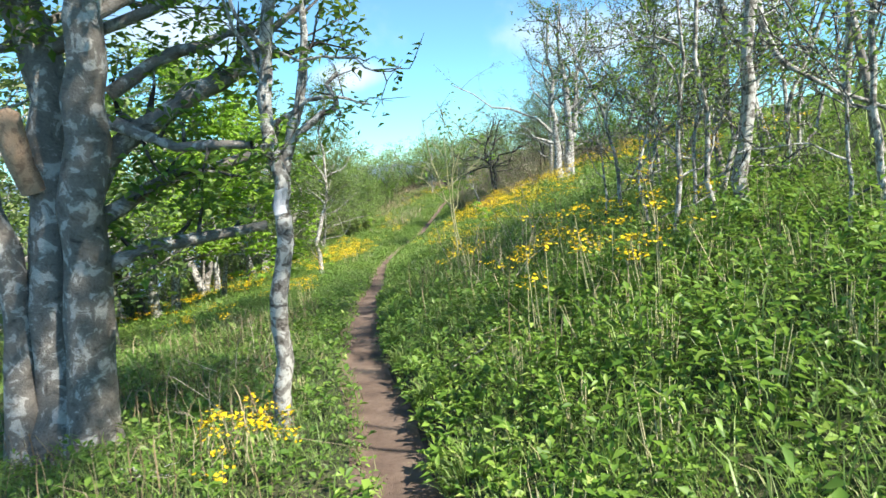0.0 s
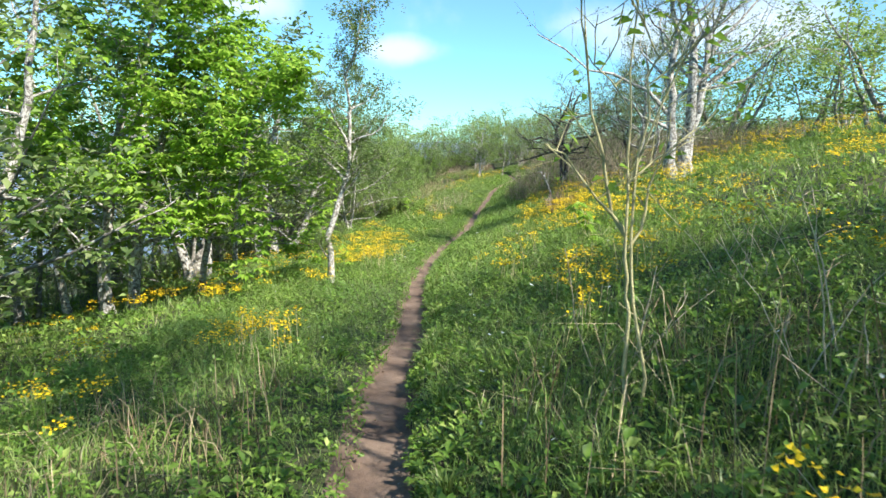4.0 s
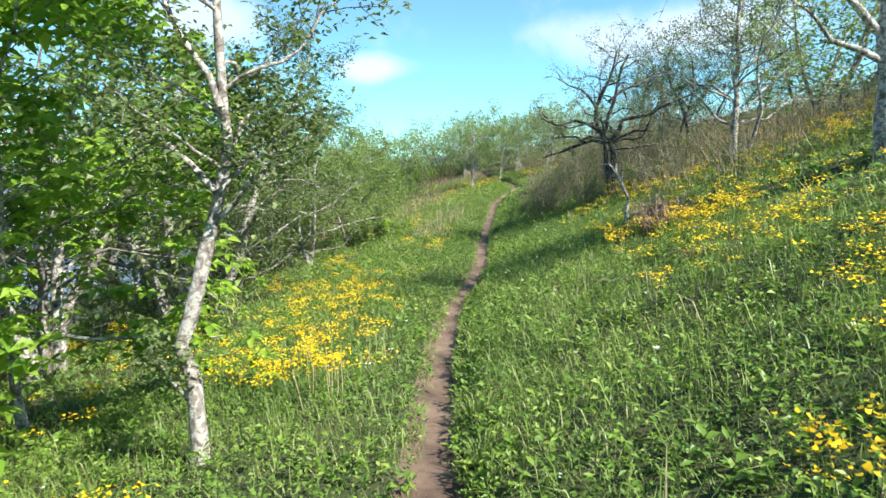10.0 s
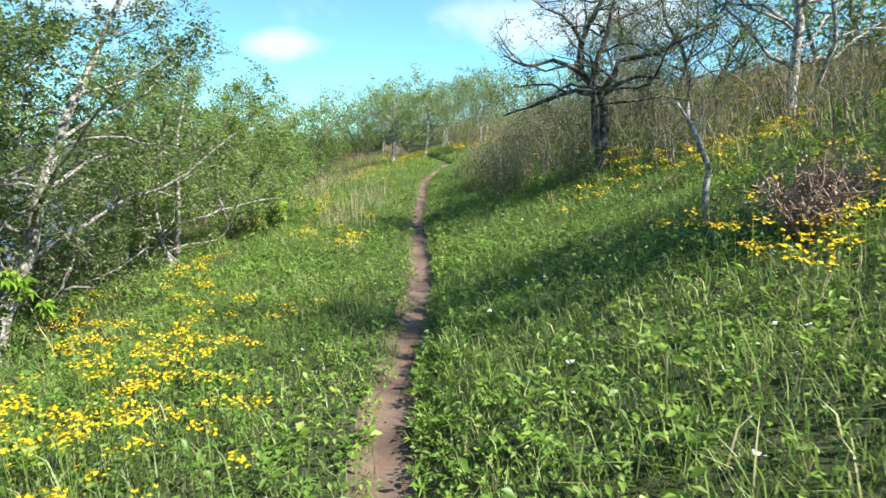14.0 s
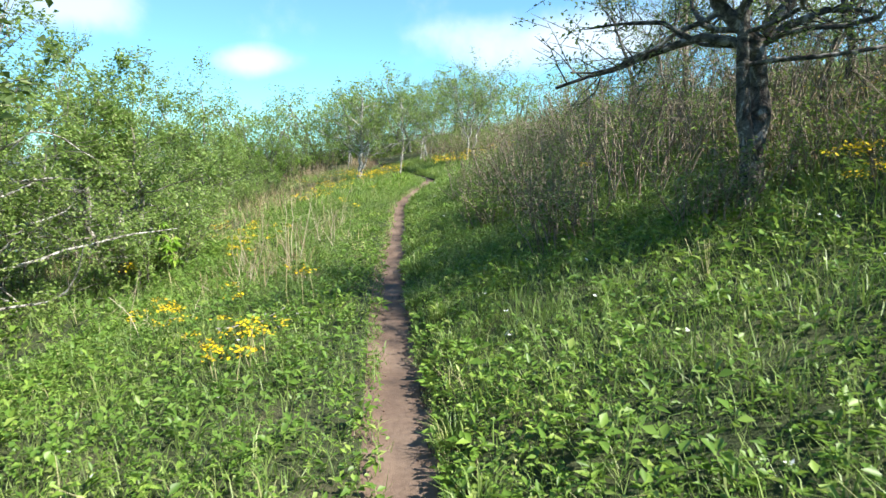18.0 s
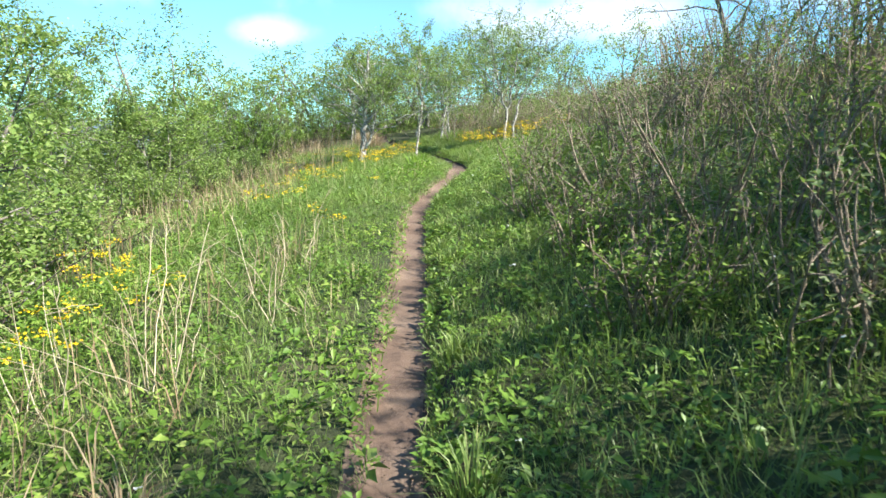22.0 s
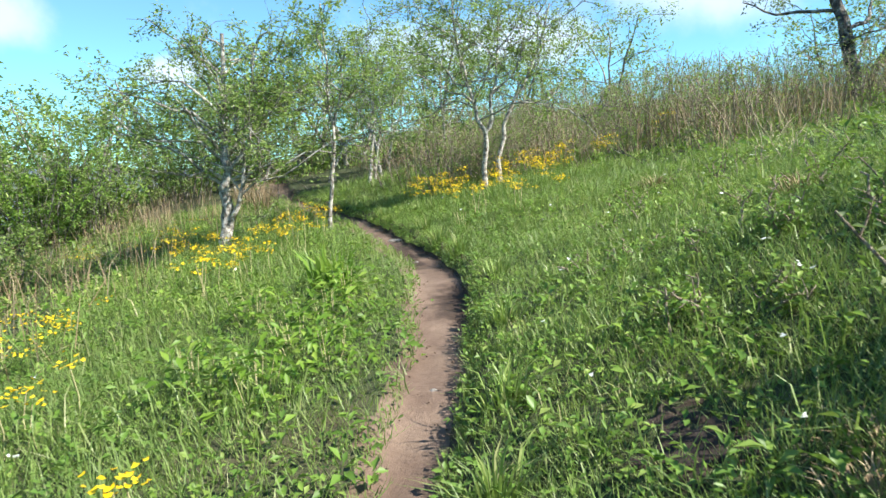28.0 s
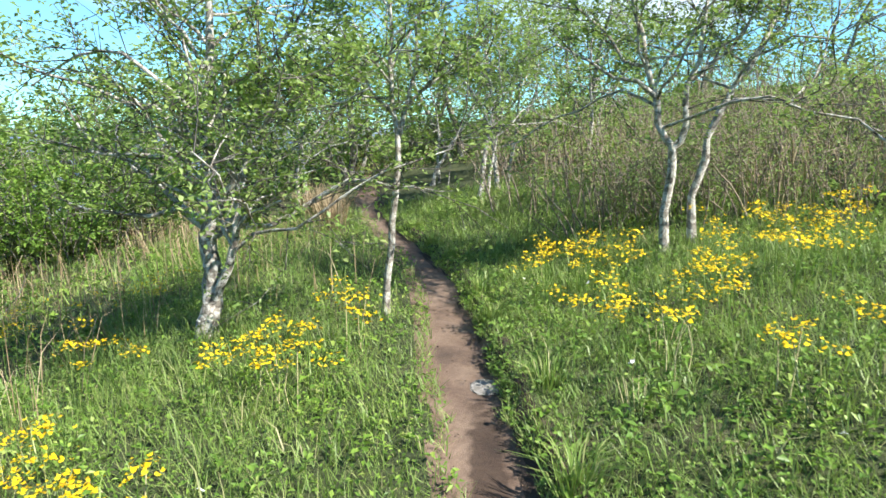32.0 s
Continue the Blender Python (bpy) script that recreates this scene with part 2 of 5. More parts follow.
def dirt_material(name, gain=1.0, damp=()):
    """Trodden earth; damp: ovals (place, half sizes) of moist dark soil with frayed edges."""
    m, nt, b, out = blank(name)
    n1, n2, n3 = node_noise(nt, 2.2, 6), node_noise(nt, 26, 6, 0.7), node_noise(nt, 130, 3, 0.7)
    c = ramp(nt, n1, [(p, tuple(gain * v for v in q)) for p, q in ((0.28, (0.09, 0.06, 0.045)), (0.46, (0.20, 0.132, 0.094)), (0.72, (0.33, 0.235, 0.17)))])
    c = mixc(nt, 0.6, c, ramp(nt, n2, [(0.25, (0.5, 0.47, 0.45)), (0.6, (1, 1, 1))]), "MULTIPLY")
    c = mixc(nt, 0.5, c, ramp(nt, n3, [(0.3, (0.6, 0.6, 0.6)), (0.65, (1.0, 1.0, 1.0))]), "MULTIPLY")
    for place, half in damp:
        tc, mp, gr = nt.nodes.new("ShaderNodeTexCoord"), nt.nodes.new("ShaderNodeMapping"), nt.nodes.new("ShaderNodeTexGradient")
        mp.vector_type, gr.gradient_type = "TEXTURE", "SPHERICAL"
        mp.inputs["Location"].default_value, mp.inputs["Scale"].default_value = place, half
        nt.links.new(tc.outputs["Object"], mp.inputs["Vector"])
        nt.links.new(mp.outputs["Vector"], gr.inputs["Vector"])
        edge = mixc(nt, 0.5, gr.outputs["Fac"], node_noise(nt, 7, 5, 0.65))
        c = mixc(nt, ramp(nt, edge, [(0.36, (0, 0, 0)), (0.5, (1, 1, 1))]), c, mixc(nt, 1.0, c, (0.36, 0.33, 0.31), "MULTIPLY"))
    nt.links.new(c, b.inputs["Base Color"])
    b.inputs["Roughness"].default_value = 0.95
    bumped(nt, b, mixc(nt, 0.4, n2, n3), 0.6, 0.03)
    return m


# the third is the same earth, darkened to stand for shade
M_SOIL, M_DIRT, M_SHADED_EARTH = soil_material(), dirt_material("trodden_earth", 0.9, [((0.03, 44.6, -3.1), (0.34, 1.0, 1.0)), ((-0.05, 47.2, -3.1), (0.16, 1.6, 1.0)), ((0.25, 5.4, -2.45), (0.22, 0.9, 1.0))]), dirt_material("shaded_earth", 0.36)


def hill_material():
    m, nt, b, out = blank("hazy_wooded_hills")
    # the haze of distance is put into the colour: woods turned blue
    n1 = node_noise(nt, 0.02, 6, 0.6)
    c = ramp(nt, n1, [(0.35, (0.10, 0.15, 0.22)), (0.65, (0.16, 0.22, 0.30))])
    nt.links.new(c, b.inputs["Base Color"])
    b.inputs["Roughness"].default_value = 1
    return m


# ---- the lie of the land ----
TRAIL_Y = [-20, -6, 0, 3.6, 4.8, 5.6, 6.7, 8.2, 9.6, 11, 13, 15, 17, 19, 21, 23, 25.5, 27.5, 31, 34, 37, 40, 41.3, 42.3, 43.3, 44.4, 45.5, 46.6, 47.5, 48.5, 50, 51.1, 52.4, 54.7, 57, 60, 90]
TRAIL_X = [4.5, 2.7, 1.2, 0.27, 0.03, -0.18, -0.44, -0.7, -0.88, -1.11, -1.21, -1.47, -1.68, -1.8, -1.86, -1.85, -1.66, -1.53, -1.52, -1.47, -1.29, -1.15, -0.98, -0.72, -0.44, -0.17, 0.02, 0.05, -0.05, -0.13, -0.22, -0.33, -0.58, -1.25, -1.7, -1.9, -2.2]
LEVEL_Y = [-40, -20, -6, 0, 6.7, 12, 16, 22.3, 28.7, 34.4, 39.4, 43, 45.5, 49, 52, 56, 62, 70, 95, 140, 300]
LEVEL_Z = [0.2, -0.9, -1.7, -2.1, -2.5, -2.88, -3.17, -3.53, -3.69, -3.7, -3.48, -3.17, -3.06, -3.02, -3.02, -2.85, -2.5, -2.2, -2.0, -7.0, -50]
SIDE_U = [-400, -80, -40, -12, -2.5, -0.3, 0.2, 0.3, 3, 6, 9, 12, 18, 30, 60, 120, 400]
SIDE_Z = [-90, -30, -13, -2.3, -0.24, 0.0, 0.0, 0.11, 1.02, 2.05, 2.85, 3.4, 3.9, 4.0, 1, -10, -80]


def trail_x(y):
    return np.interp(y, TRAIL_Y, TRAIL_X)


def trail_half(y):
    """Half the width of the bare earth."""
    w = np.interp(y, [3, 6, 8, 13, 16, 18, 21, 23, 25, 27, 38, 42, 43.5, 44.5, 47, 48.6, 50.6, 55], [0.2, 0.23, 0.22, 0.19, 0.17, 0.15, 0.155, 0.125, 0.135, 0.17, 0.165, 0.16, 0.17, 0.235, 0.2, 0.22, 0.2, 0.15])
    return w + 0.015 * np.sin(3.1 * y) + 0.018 * np.sin(7.7 * y + 1) + 0.018 * np.sin(17 * y + 2)


def wobble(x, y):
    return (np.sin(0.9 * x + 1.3 * y) + np.sin(1.7 * x - 0.8 * y + 1.0) + np.sin(2.9 * y + 0.6 * x + 2.0)) / 3


def ground_z(x, y):
    x, y = np.asarray(x, float), np.asarray(y, float)
    u = x - trail_x(y)
    side = np.interp(u, SIDE_U, SIDE_Z)
    z = np.interp(y, LEVEL_Y, LEVEL_Z) + side * np.where((u > 0.3) & (side > 0), np.interp(y, [42, 47, 60, 75], [1.0, 0.6, 0.48, 0.5]), 1.0)
    off = np.clip((np.abs(u) - 0.3) / 1.5, 0, 1)
    z = z + 0.07 * off * wobble(x, y)
    r = np.hypot(x, y - 30)
    w = np.clip((r - 110) / 250, 0, 1)
    w = w * w * (3 - 2 * w)
    a = np.arctan2(y - 30, x)
    ridge = np.exp(-((r - 1900) / 420) ** 2) * (1 - 0.5 * np.exp(-((a - 1.57) / 0.5) ** 2)) * (135 + 26 * np.sin(5 * a + 1) + 18 * np.sin(11 * a) + 8 * np.sin(23 * a + 2))
    far = -75 + ridge
    return z * (1 - w) + far * w


def earth_z(x, y):
    """The ground with the trail worn into it."""
    return ground_z(x, y) - 0.05 * np.clip((trail_half(y) + 0.06 - np.abs(x - trail_x(y))) / 0.1, 0, 1)


def mesh_of(name, verts, faces, mats):
    """verts (n, 3); faces: list of index arrays (m, k)."""
    me = bpy.data.meshes.new(name)
    verts = np.ascontiguousarray(verts, np.float32)
    loops = np.concatenate([f.ravel() for f in faces]).astype(np.int32)
    sizes = np.concatenate([np.full(len(f), f.shape[1], np.int32) for f in faces])
    starts = np.concatenate([[0], np.cumsum(sizes)[:-1]]).astype(np.int32)
    me.vertices.add(len(verts))
    me.vertices.foreach_set("co", verts.ravel())
    me.loops.add(len(loops))
    me.loops.foreach_set("vertex_index", loops)
    me.polygons.add(len(sizes))
    me.polygons.foreach_set("loop_start", starts)
    for m in mats:
        me.materials.append(m)
    me.update(calc_edges=True)
    return me


def steps(pairs):
    out = [pairs[0][0]]
    for a, b, d in pairs:
        n = max(1, round((b - a) / d))
        out += [a + (b - a) * (i + 1) / n for i in range(n)]
    return np.array(out)


def build_ground():
    us = steps([(-3000, -1000, 100), (-1000, -200, 40), (-200, -40, 8), (-40, -8, 2.5), (-8, -1.0, 0.5), (-1.0, -0.5, 0.12), (-0.5, 0.6, 0.06), (0.6, 1.2, 0.12), (1.2, 9, 0.5), (9, 40, 2.5), (40, 200, 8), (200, 1000, 40), (1000, 3000, 100)])
    ys = steps([(-3000, -1000, 100), (-1000, -200, 40), (-200, -20, 6), (-20, -2, 0.6), (-2, 56, 0.24), (56, 62, 0.3), (62, 110, 1.0), (110, 250, 7), (250, 1000, 40), (1000, 3000, 100)])
    U, Y = np.meshgrid(us, ys)
    fade = np.clip(1 - (np.abs(U) - 40) / 160, 0, 1)
    X = U + trail_x(Y) * fade
    Z = ground_z(X, Y)
    half = trail_half(Y)
    on = np.abs(U) < half + 0.08
    dip = np.clip((half + 0.06 - np.abs(U)) / 0.1, 0, 1)
    Z = Z - 0.05 * dip + np.where(np.abs(U) < 1.2, 0.010 * np.sin(9 * Y + 5 * U) * np.sin(23 * Y - 9 * U) + 0.012 * np.sin(5.3 * Y + 3 * U) * np.sin(3.1 * Y), 0)
    n, m = U.shape
    idx = np.arange(n * m).reshape(n, m)
    q = np.stack([idx[:-1, :-1], idx[:-1, 1:], idx[1:, 1:], idx[1:, :-1]], -1).reshape(-1, 4)
    mid = (on[:-1, :-1].astype(int) + on[:-1, 1:] + on[1:, 1:] + on[1:, :-1]).ravel() >= 2
    cy = Y[:-1, :-1].ravel()
    dirt = mid & (cy > -20) & (cy < 66)
    r = np.hypot(X[:-1, :-1], Y[:-1, :-1] - 30).ravel()
    V = np.stack([X, Y, Z], -1).reshape(-1, 3)
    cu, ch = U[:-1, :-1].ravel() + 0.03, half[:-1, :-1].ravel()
    # shade under the right bank, painted as a strip of darkened earth
    bank_shade = dirt & (cu > ch - 0.035 + 0.03 * np.sin(6.1 * cy) * np.sin(2.3 * cy))
    me = mesh_of("ground", V, [q], [M_SOIL, M_DIRT, hill_material(), M_SHADED_EARTH])
    me.polygons.foreach_set("material_index", np.where(r > 420, 2, np.where(bank_shade, 3, np.where(dirt, 1, 0))).astype(np.int32))
    me.polygons.foreach_set("use_smooth", np.ones(len(q), bool))
    tagged(new("ground", me), "grassy hillside with a narrow trodden brown earth trail", "ground", kind="structure")


build_ground()
rng = np.random.default_rng(7)


# ---- plant pieces ----
def blades(px, py, h, w, lean, seg=True, sink=0.01, az=None):
    """Tapering blades that stand at px, py on the ground and bow over."""
    n = len(px)
    az = rng.uniform(0, 2 * np.pi, n) if az is None else az
    pz = ground_z(px, py) - sink
    face = az + np.pi / 2 + rng.normal(0, 0.5, n)
    sx, sy = np.cos(face) * w / 2, np.sin(face) * w / 2
    dx, dy = np.cos(az) * lean * h, np.sin(az) * lean * h
    V = np.zeros((n, 5, 3))
    V[:, 0] = np.stack([px - sx, py - sy, pz], -1)
    V[:, 1] = np.stack([px + sx, py + sy, pz], -1)
    V[:, 2] = np.stack([px + dx * 0.35 + sx * 0.8, py + dy * 0.35 + sy * 0.8, pz + h * 0.6], -1)
    V[:, 3] = np.stack([px + dx * 0.35 - sx * 0.8, py + dy * 0.35 - sy * 0.8, pz + h * 0.6], -1)
    V[:, 4] = np.stack([px + dx, py + dy, pz + h * (1 - 0.35 * lean)], -1)
    if not seg:
        return V[:, [0, 1, 4]].reshape(-1, 3), [np.arange(n)[:, None] * 3 + np.array([[0, 1, 2]])]
    i = np.arange(n)[:, None] * 5
    return V.reshape(-1, 3), [i + np.array([[0, 1, 2, 3]]), i + np.array([[3, 2, 4]])]


def leaves_at(P, size, up=0.5, wide=0.5, droop=0.25, az=None, tilt=None):
    """Pointed leaves, folded along the middle, that start at P."""
    n = len(P)
    az = rng.uniform(0, 2 * np.pi, n) if az is None else az
    el = rng.normal(up, 0.45, n) if tilt is None else tilt
    size = np.broadcast_to(size, (n,)) * rng.uniform(0.7, 1.25, n)
    f = np.stack([np.cos(az) * np.cos(el), np.sin(az) * np.cos(el), np.sin(el)], -1)
    s = np.stack([-np.sin(az), np.cos(az), rng.normal(0, 0.45, n)], -1)
    s /= np.linalg.norm(s, axis=1)[:, None]
    nn = np.cross(f, s)
    L, W = size[:, None], size[:, None] * wide / 2
    V = np.zeros((n, 4, 3))
    V[:, 0] = P
    V[:, 1] = P + f * L * 0.45 + s * W + nn * L * 0.06
    V[:, 2] = P + f * L - np.array([0, 0, 1]) * L * droop
    V[:, 3] = P + f * L * 0.45 - s * W + nn * L * 0.06
    i = np.arange(n)[:, None] * 4
    return V.reshape(-1, 3), [i + np.array([[0, 1, 2]]), i + np.array([[0, 2, 3]])]


def tube(pts, rad, sides, rough=0.0):
    pts, rad = np.asarray(pts, float), np.asarray(rad, float)
    k = len(pts)
    d = np.gradient(pts, axis=0)
    d /= np.linalg.norm(d, axis=1)[:, None] + 1e-9
    ref = np.array([1, 0, 0]) if abs(d[:, 0]).mean() < 0.7 else np.array([0, 1, 0])
    a = np.cross(d, ref)
    a /= np.linalg.norm(a, axis=1)[:, None] + 1e-9
    b = np.cross(d, a)
    th = np.arange(sides) * 2 * np.pi / sides
    R = rad[:, None] * (1 + rough * rng.normal(0, 1, (k, sides)))
    V = pts[:, None] + R[..., None] * (np.cos(th)[None, :, None] * a[:, None] + np.sin(th)[None, :, None] * b[:, None])
    i, j = np.meshgrid(np.arange(k - 1), np.arange(sides), indexing="ij")
    jn = (j + 1) % sides
    q = np.stack([i * sides + j, i * sides + jn, (i + 1) * sides + jn, (i + 1) * sides + j], -1).reshape(-1, 4)
    return V.reshape(-1, 3), [q]


class Heap:
    """Gathers pieces of mesh into one."""

    def __init__(self):
        self.v, self.f, self.n = [], [], 0

    def add(self, piece):
        V, F = piece
        self.v.append(V)
        self.f += [f + self.n for f in F]
        self.n += len(V)

    def mesh(self, name, mat, smooth=False):
        by = {}
        for f in self.f:
            by.setdefault(f.shape[1], []).append(f)
        me = mesh_of(name, np.concatenate(self.v), [np.concatenate(g) for g in by.values()], [mat])
        if smooth:
            me.polygons.foreach_set("use_smooth", np.ones(len(me.polygons), bool))
        return me


def part(name, heap, mat, parent, label="", smooth=False):
    ob = new(name, heap.mesh(name, mat, smooth))
    ob.parent = parent
    if label:
        tagged(ob, label)
    return ob


def empty(name, x, y, label, category, group=""):
    ob = new(name)
    ob.empty_display_size = 0.2
    ob.location = (x, y, float(ground_z(x, y)))
    return tagged(ob, label, category, group)


def wander(start, way, length, n, gnarl, lift=0.0, r=None):
    """A crooked line from start."""
    r = r or rng
    p, d = np.array(start, float), np.array(way, float)
    d /= np.linalg.norm(d)
    out = [p.copy()]
    for i in range(n):
        d = d + r.normal(0, gnarl, 3) + np.array([0, 0, lift])
        d /= np.linalg.norm(d)
        p = p + d * length / n
        out.append(p.copy())
    return np.array(out)


def along(line, s):
    s = s * (len(line) - 1)
    i = min(int(s), len(line) - 2)
    return line[i] + (line[i + 1] - line[i]) * (s - i), line[i + 1] - line[i]


def tree(name, label, x, y, stems=(), spread=1.5, leaf=0.06, count=2500, leaf_mat=None, bark=None, start=0.35, limbs=9, gnarl=0.16, rise=0.35,
         category="tree", group="", clump=4, scatter=0.08, twigs=7, droop=0.25, seed=1, limb_r=0.4, wide=0.55, rays=0, bones=(), flare=1.3, joined=False, twig_r=0.006, level=1.0):
    """stems: (dx, dy, height, lean x, lean y, radius), grown freely. bones: (kind, [(dx, level), ...], radius at the foot, at the tip), laid by hand.
    level: how far twigs leave the flat (layered trees under 1). Limbs leave the trunks in turn, twigs leave the limbs, leaves sit in clumps on the twigs."""
    global rng
    rng = np.random.default_rng(seed)
    leaf_mat, bark = leaf_mat or M_SMALL, bark or M_BARK_PALE
    root = empty(name, x, y, label, category, group)
    z0 = float(ground_z(x, y))
    crown, wood, spots, trunks = Heap(), Heap(), [], []

    def twiggy(line, L, r_end, heap, first=0.25, n=twigs):
        for j in range(n):
            g = first + (1 - first) * (j + rng.uniform(0, 1)) / n
            q, e = along(line, min(g, 0.99))
            e = e / (np.linalg.norm(e) + 1e-9)
            tw = wander(q, e * 0.6 + rng.normal(0, 0.6, 3) * np.array([1, 1, level]) + np.array([0, 0, 0.2 * level]), max(0.25, L * rng.uniform(0.22, 0.48)), 3, gnarl * 1.4, 0.04)
            wood.add(tube(tw, np.linspace(max(twig_r, r_end * 0.7), 0.0025, 4), 3))
            for k in range(2):
                q2, e2 = along(tw, rng.uniform(0.3, 0.9))
                t2 = wander(q2, rng.normal(0, 0.8, 3) * np.array([1, 1, level]) + e2 * 4 + np.array([0, 0, 0.15 * level]), max(0.14, L * rng.uniform(0.1, 0.22)), 1, gnarl)
                wood.add(tube(t2, np.linspace(twig_r * 0.6, 0.002, 2), 3))
                spots.extend(along(t2, v)[0] for v in rng.uniform(0.1, 1, 3))
            spots.extend(along(tw, v)[0] for v in rng.uniform(0.2, 1, 4))

    for dx, dy, h, lx, ly, rad in stems:
        base = float(ground_z(x + dx, y + dy)) - z0 - 0.12
        line = wander((dx, dy, base), (lx, ly, 1), h, 14, gnarl * 0.55, 0.03)
        trunks.append((line, rad * (1 - 0.85 * np.linspace(0, 1, 15) ** 0.85), True))
    for kind, pts, r0, r1 in bones:
        flat = [np.array([px, 0, pz - z0]) for px, pz in pts]
        if kind == "trunk":
            flat[0][2] = float(ground_z(x + flat[0][0], y)) - z0 - 0.12
        fine = [flat[0]]
        for a, b in zip(flat, flat[1:]):
            fine += [a + (b - a) * 0.5 + rng.normal(0, 0.06, 3) * np.linalg.norm(b - a), b]
        fine = np.array(fine)
        reach = np.abs(fine[:, 0] - fine[0, 0])
        fine[:, 1] += reach * rng.uniform(-0.5, 0.5)
        rr = np.linspace(r0, r1, len(fine))
        if kind == "trunk":
            trunks.append((fine, rr, False))
        else:
            heap = Heap()
            heap.add(tube(fine, rr, 7, 0.07))
            L = np.linalg.norm(fine[-1] - fine[0])
            twiggy(fine, L, r1, heap, 0.3, twigs)
            part("limb", heap, bark, root, smooth=True)
    for line, rr, free in trunks:
        rr = rr.copy()
        rr[0] *= flare
        trunk = Heap()
        trunk.add(tube(line, rr, 10 if rr[1] > 0.05 else 6, 0.07))
        part("trunk", trunk, bark, root, smooth=True)
        s = np.linspace(0, 1, len(line))
        total = np.linalg.norm(np.diff(line, axis=0), axis=1).sum()
        for k in range(limbs):
            f = start + (0.98 - start) * (k + rng.uniform(0, 0.8)) / limbs
            p, d = along(line, f)
            az = k * 2.4 + rng.uniform(-0.6, 0.6)
            L = spread * (1.05 - 0.5 * (f - start) / (1 - start)) * rng.uniform(0.65, 1.2)
            way = (np.cos(az), np.sin(az), rise + rng.uniform(-0.2, 0.25) + 0.4 * f)
            bl = wander(p, way, L, 8, gnarl, 0.015)
            br = np.interp(f, s, rr) * limb_r * np.linspace(1, 0.12, 9) ** 0.8 + 0.003
            heap = wood if joined else Heap()
            heap.add(tube(bl, br, 4 if joined else 5, 0.06))
            twiggy(bl, L, br[-1], heap)
            if not joined:
                part("limb", heap, bark, root, smooth=True)
        spots.extend(along(line, v)[0] for v in rng.uniform(0.8, 1, 5))
    if wood.n:
        tagged(part("branchwork" if joined else "twig_mass", wood, bark if joined or bark is M_STEM else M_BARK_DARK, root, smooth=True), kind="stuff")
    spots = np.array(spots)
    if count:
        if rays:
            c = spots[rng.integers(0, len(spots), count // rays)] + rng.normal(0, scatter, (count // rays, 3))
            az = np.repeat(rng.uniform(0, 6.28, len(c)), rays) + np.tile(np.linspace(-1.9, 1.9, rays), len(c))
            P = np.repeat(c, rays, 0)
            crown.add(leaves_at(P, leaf, 0.0, wide, droop, az=az, tilt=rng.normal(-0.05, 0.22, len(P))))
        else:
            c = spots[rng.integers(0, len(spots), count // clump)] + rng.normal(0, scatter, (count // clump, 3))
            P = np.repeat(c, clump, 0) + rng.normal(0, leaf * 0.6, (count // clump * clump, 3))
            crown.add(leaves_at(P, leaf, 0.35, wide, droop))
        part("crown", crown, leaf_mat, root)
    return root


def shrub(name, label, x, y, height, width, stems=30, leaf=0.045, count=2500, leaf_mat=None, bark=None, category="shrub", group="", seed=1, gnarl=0.14, low=0.3):
    """Many thin stems from one stool, twigs, leaves."""
    global rng
    rng = np.random.default_rng(seed)
    root = empty(name, x, y, label, category, group)
    crown, fine, spots = Heap(), Heap(), []
    for k in range(stems):
        a, r = rng.uniform(0, 6.28), width * 0.5 * rng.uniform(0, 1) ** 0.6
        b = np.array([np.cos(a) * r * 0.75, np.sin(a) * r * 0.75, 0])
        b[2] = float(ground_z(x + b[0], y + b[1]) - ground_z(x, y)) - 0.05
        h = height * rng.uniform(0.6, 1.1)
        line = wander(b, (np.cos(a) * r * 0.5 / h, np.sin(a) * r * 0.5 / h, 1), h, 7, gnarl, 0.02)
        wood = Heap()
        wood.add(tube(line, np.linspace(0.011, 0.004, 8) * rng.uniform(0.7, 1.3), 4))
        for j in range(4):
            q, e = along(line, rng.uniform(low, 0.95))
            tw = wander(q, rng.normal(0, 0.7, 3) + np.array([0, 0, 0.7]), h * rng.uniform(0.15, 0.35), 3, gnarl)
            fine.add(tube(tw, np.linspace(0.005, 0.002, 4), 3))
            spots += [along(tw, v)[0] for v in rng.uniform(0.2, 1, 4)]
        spots += [along(line, v)[0] for v in rng.uniform(low, 1, 4)]
        part("stem", wood, bark or M_BARK_DARK, root)
    tagged(part("twig_mass", fine, bark or M_BARK_DARK, root), kind="stuff")
    if count:
        spots = np.array(spots)
        P = spots[rng.integers(0, len(spots), count)] + rng.normal(0, 0.04, (count, 3))
        crown.add(leaves_at(P, leaf, 0.3, 0.55))
        part("leaves", crown, leaf_mat or M_DULL, root)
    return root


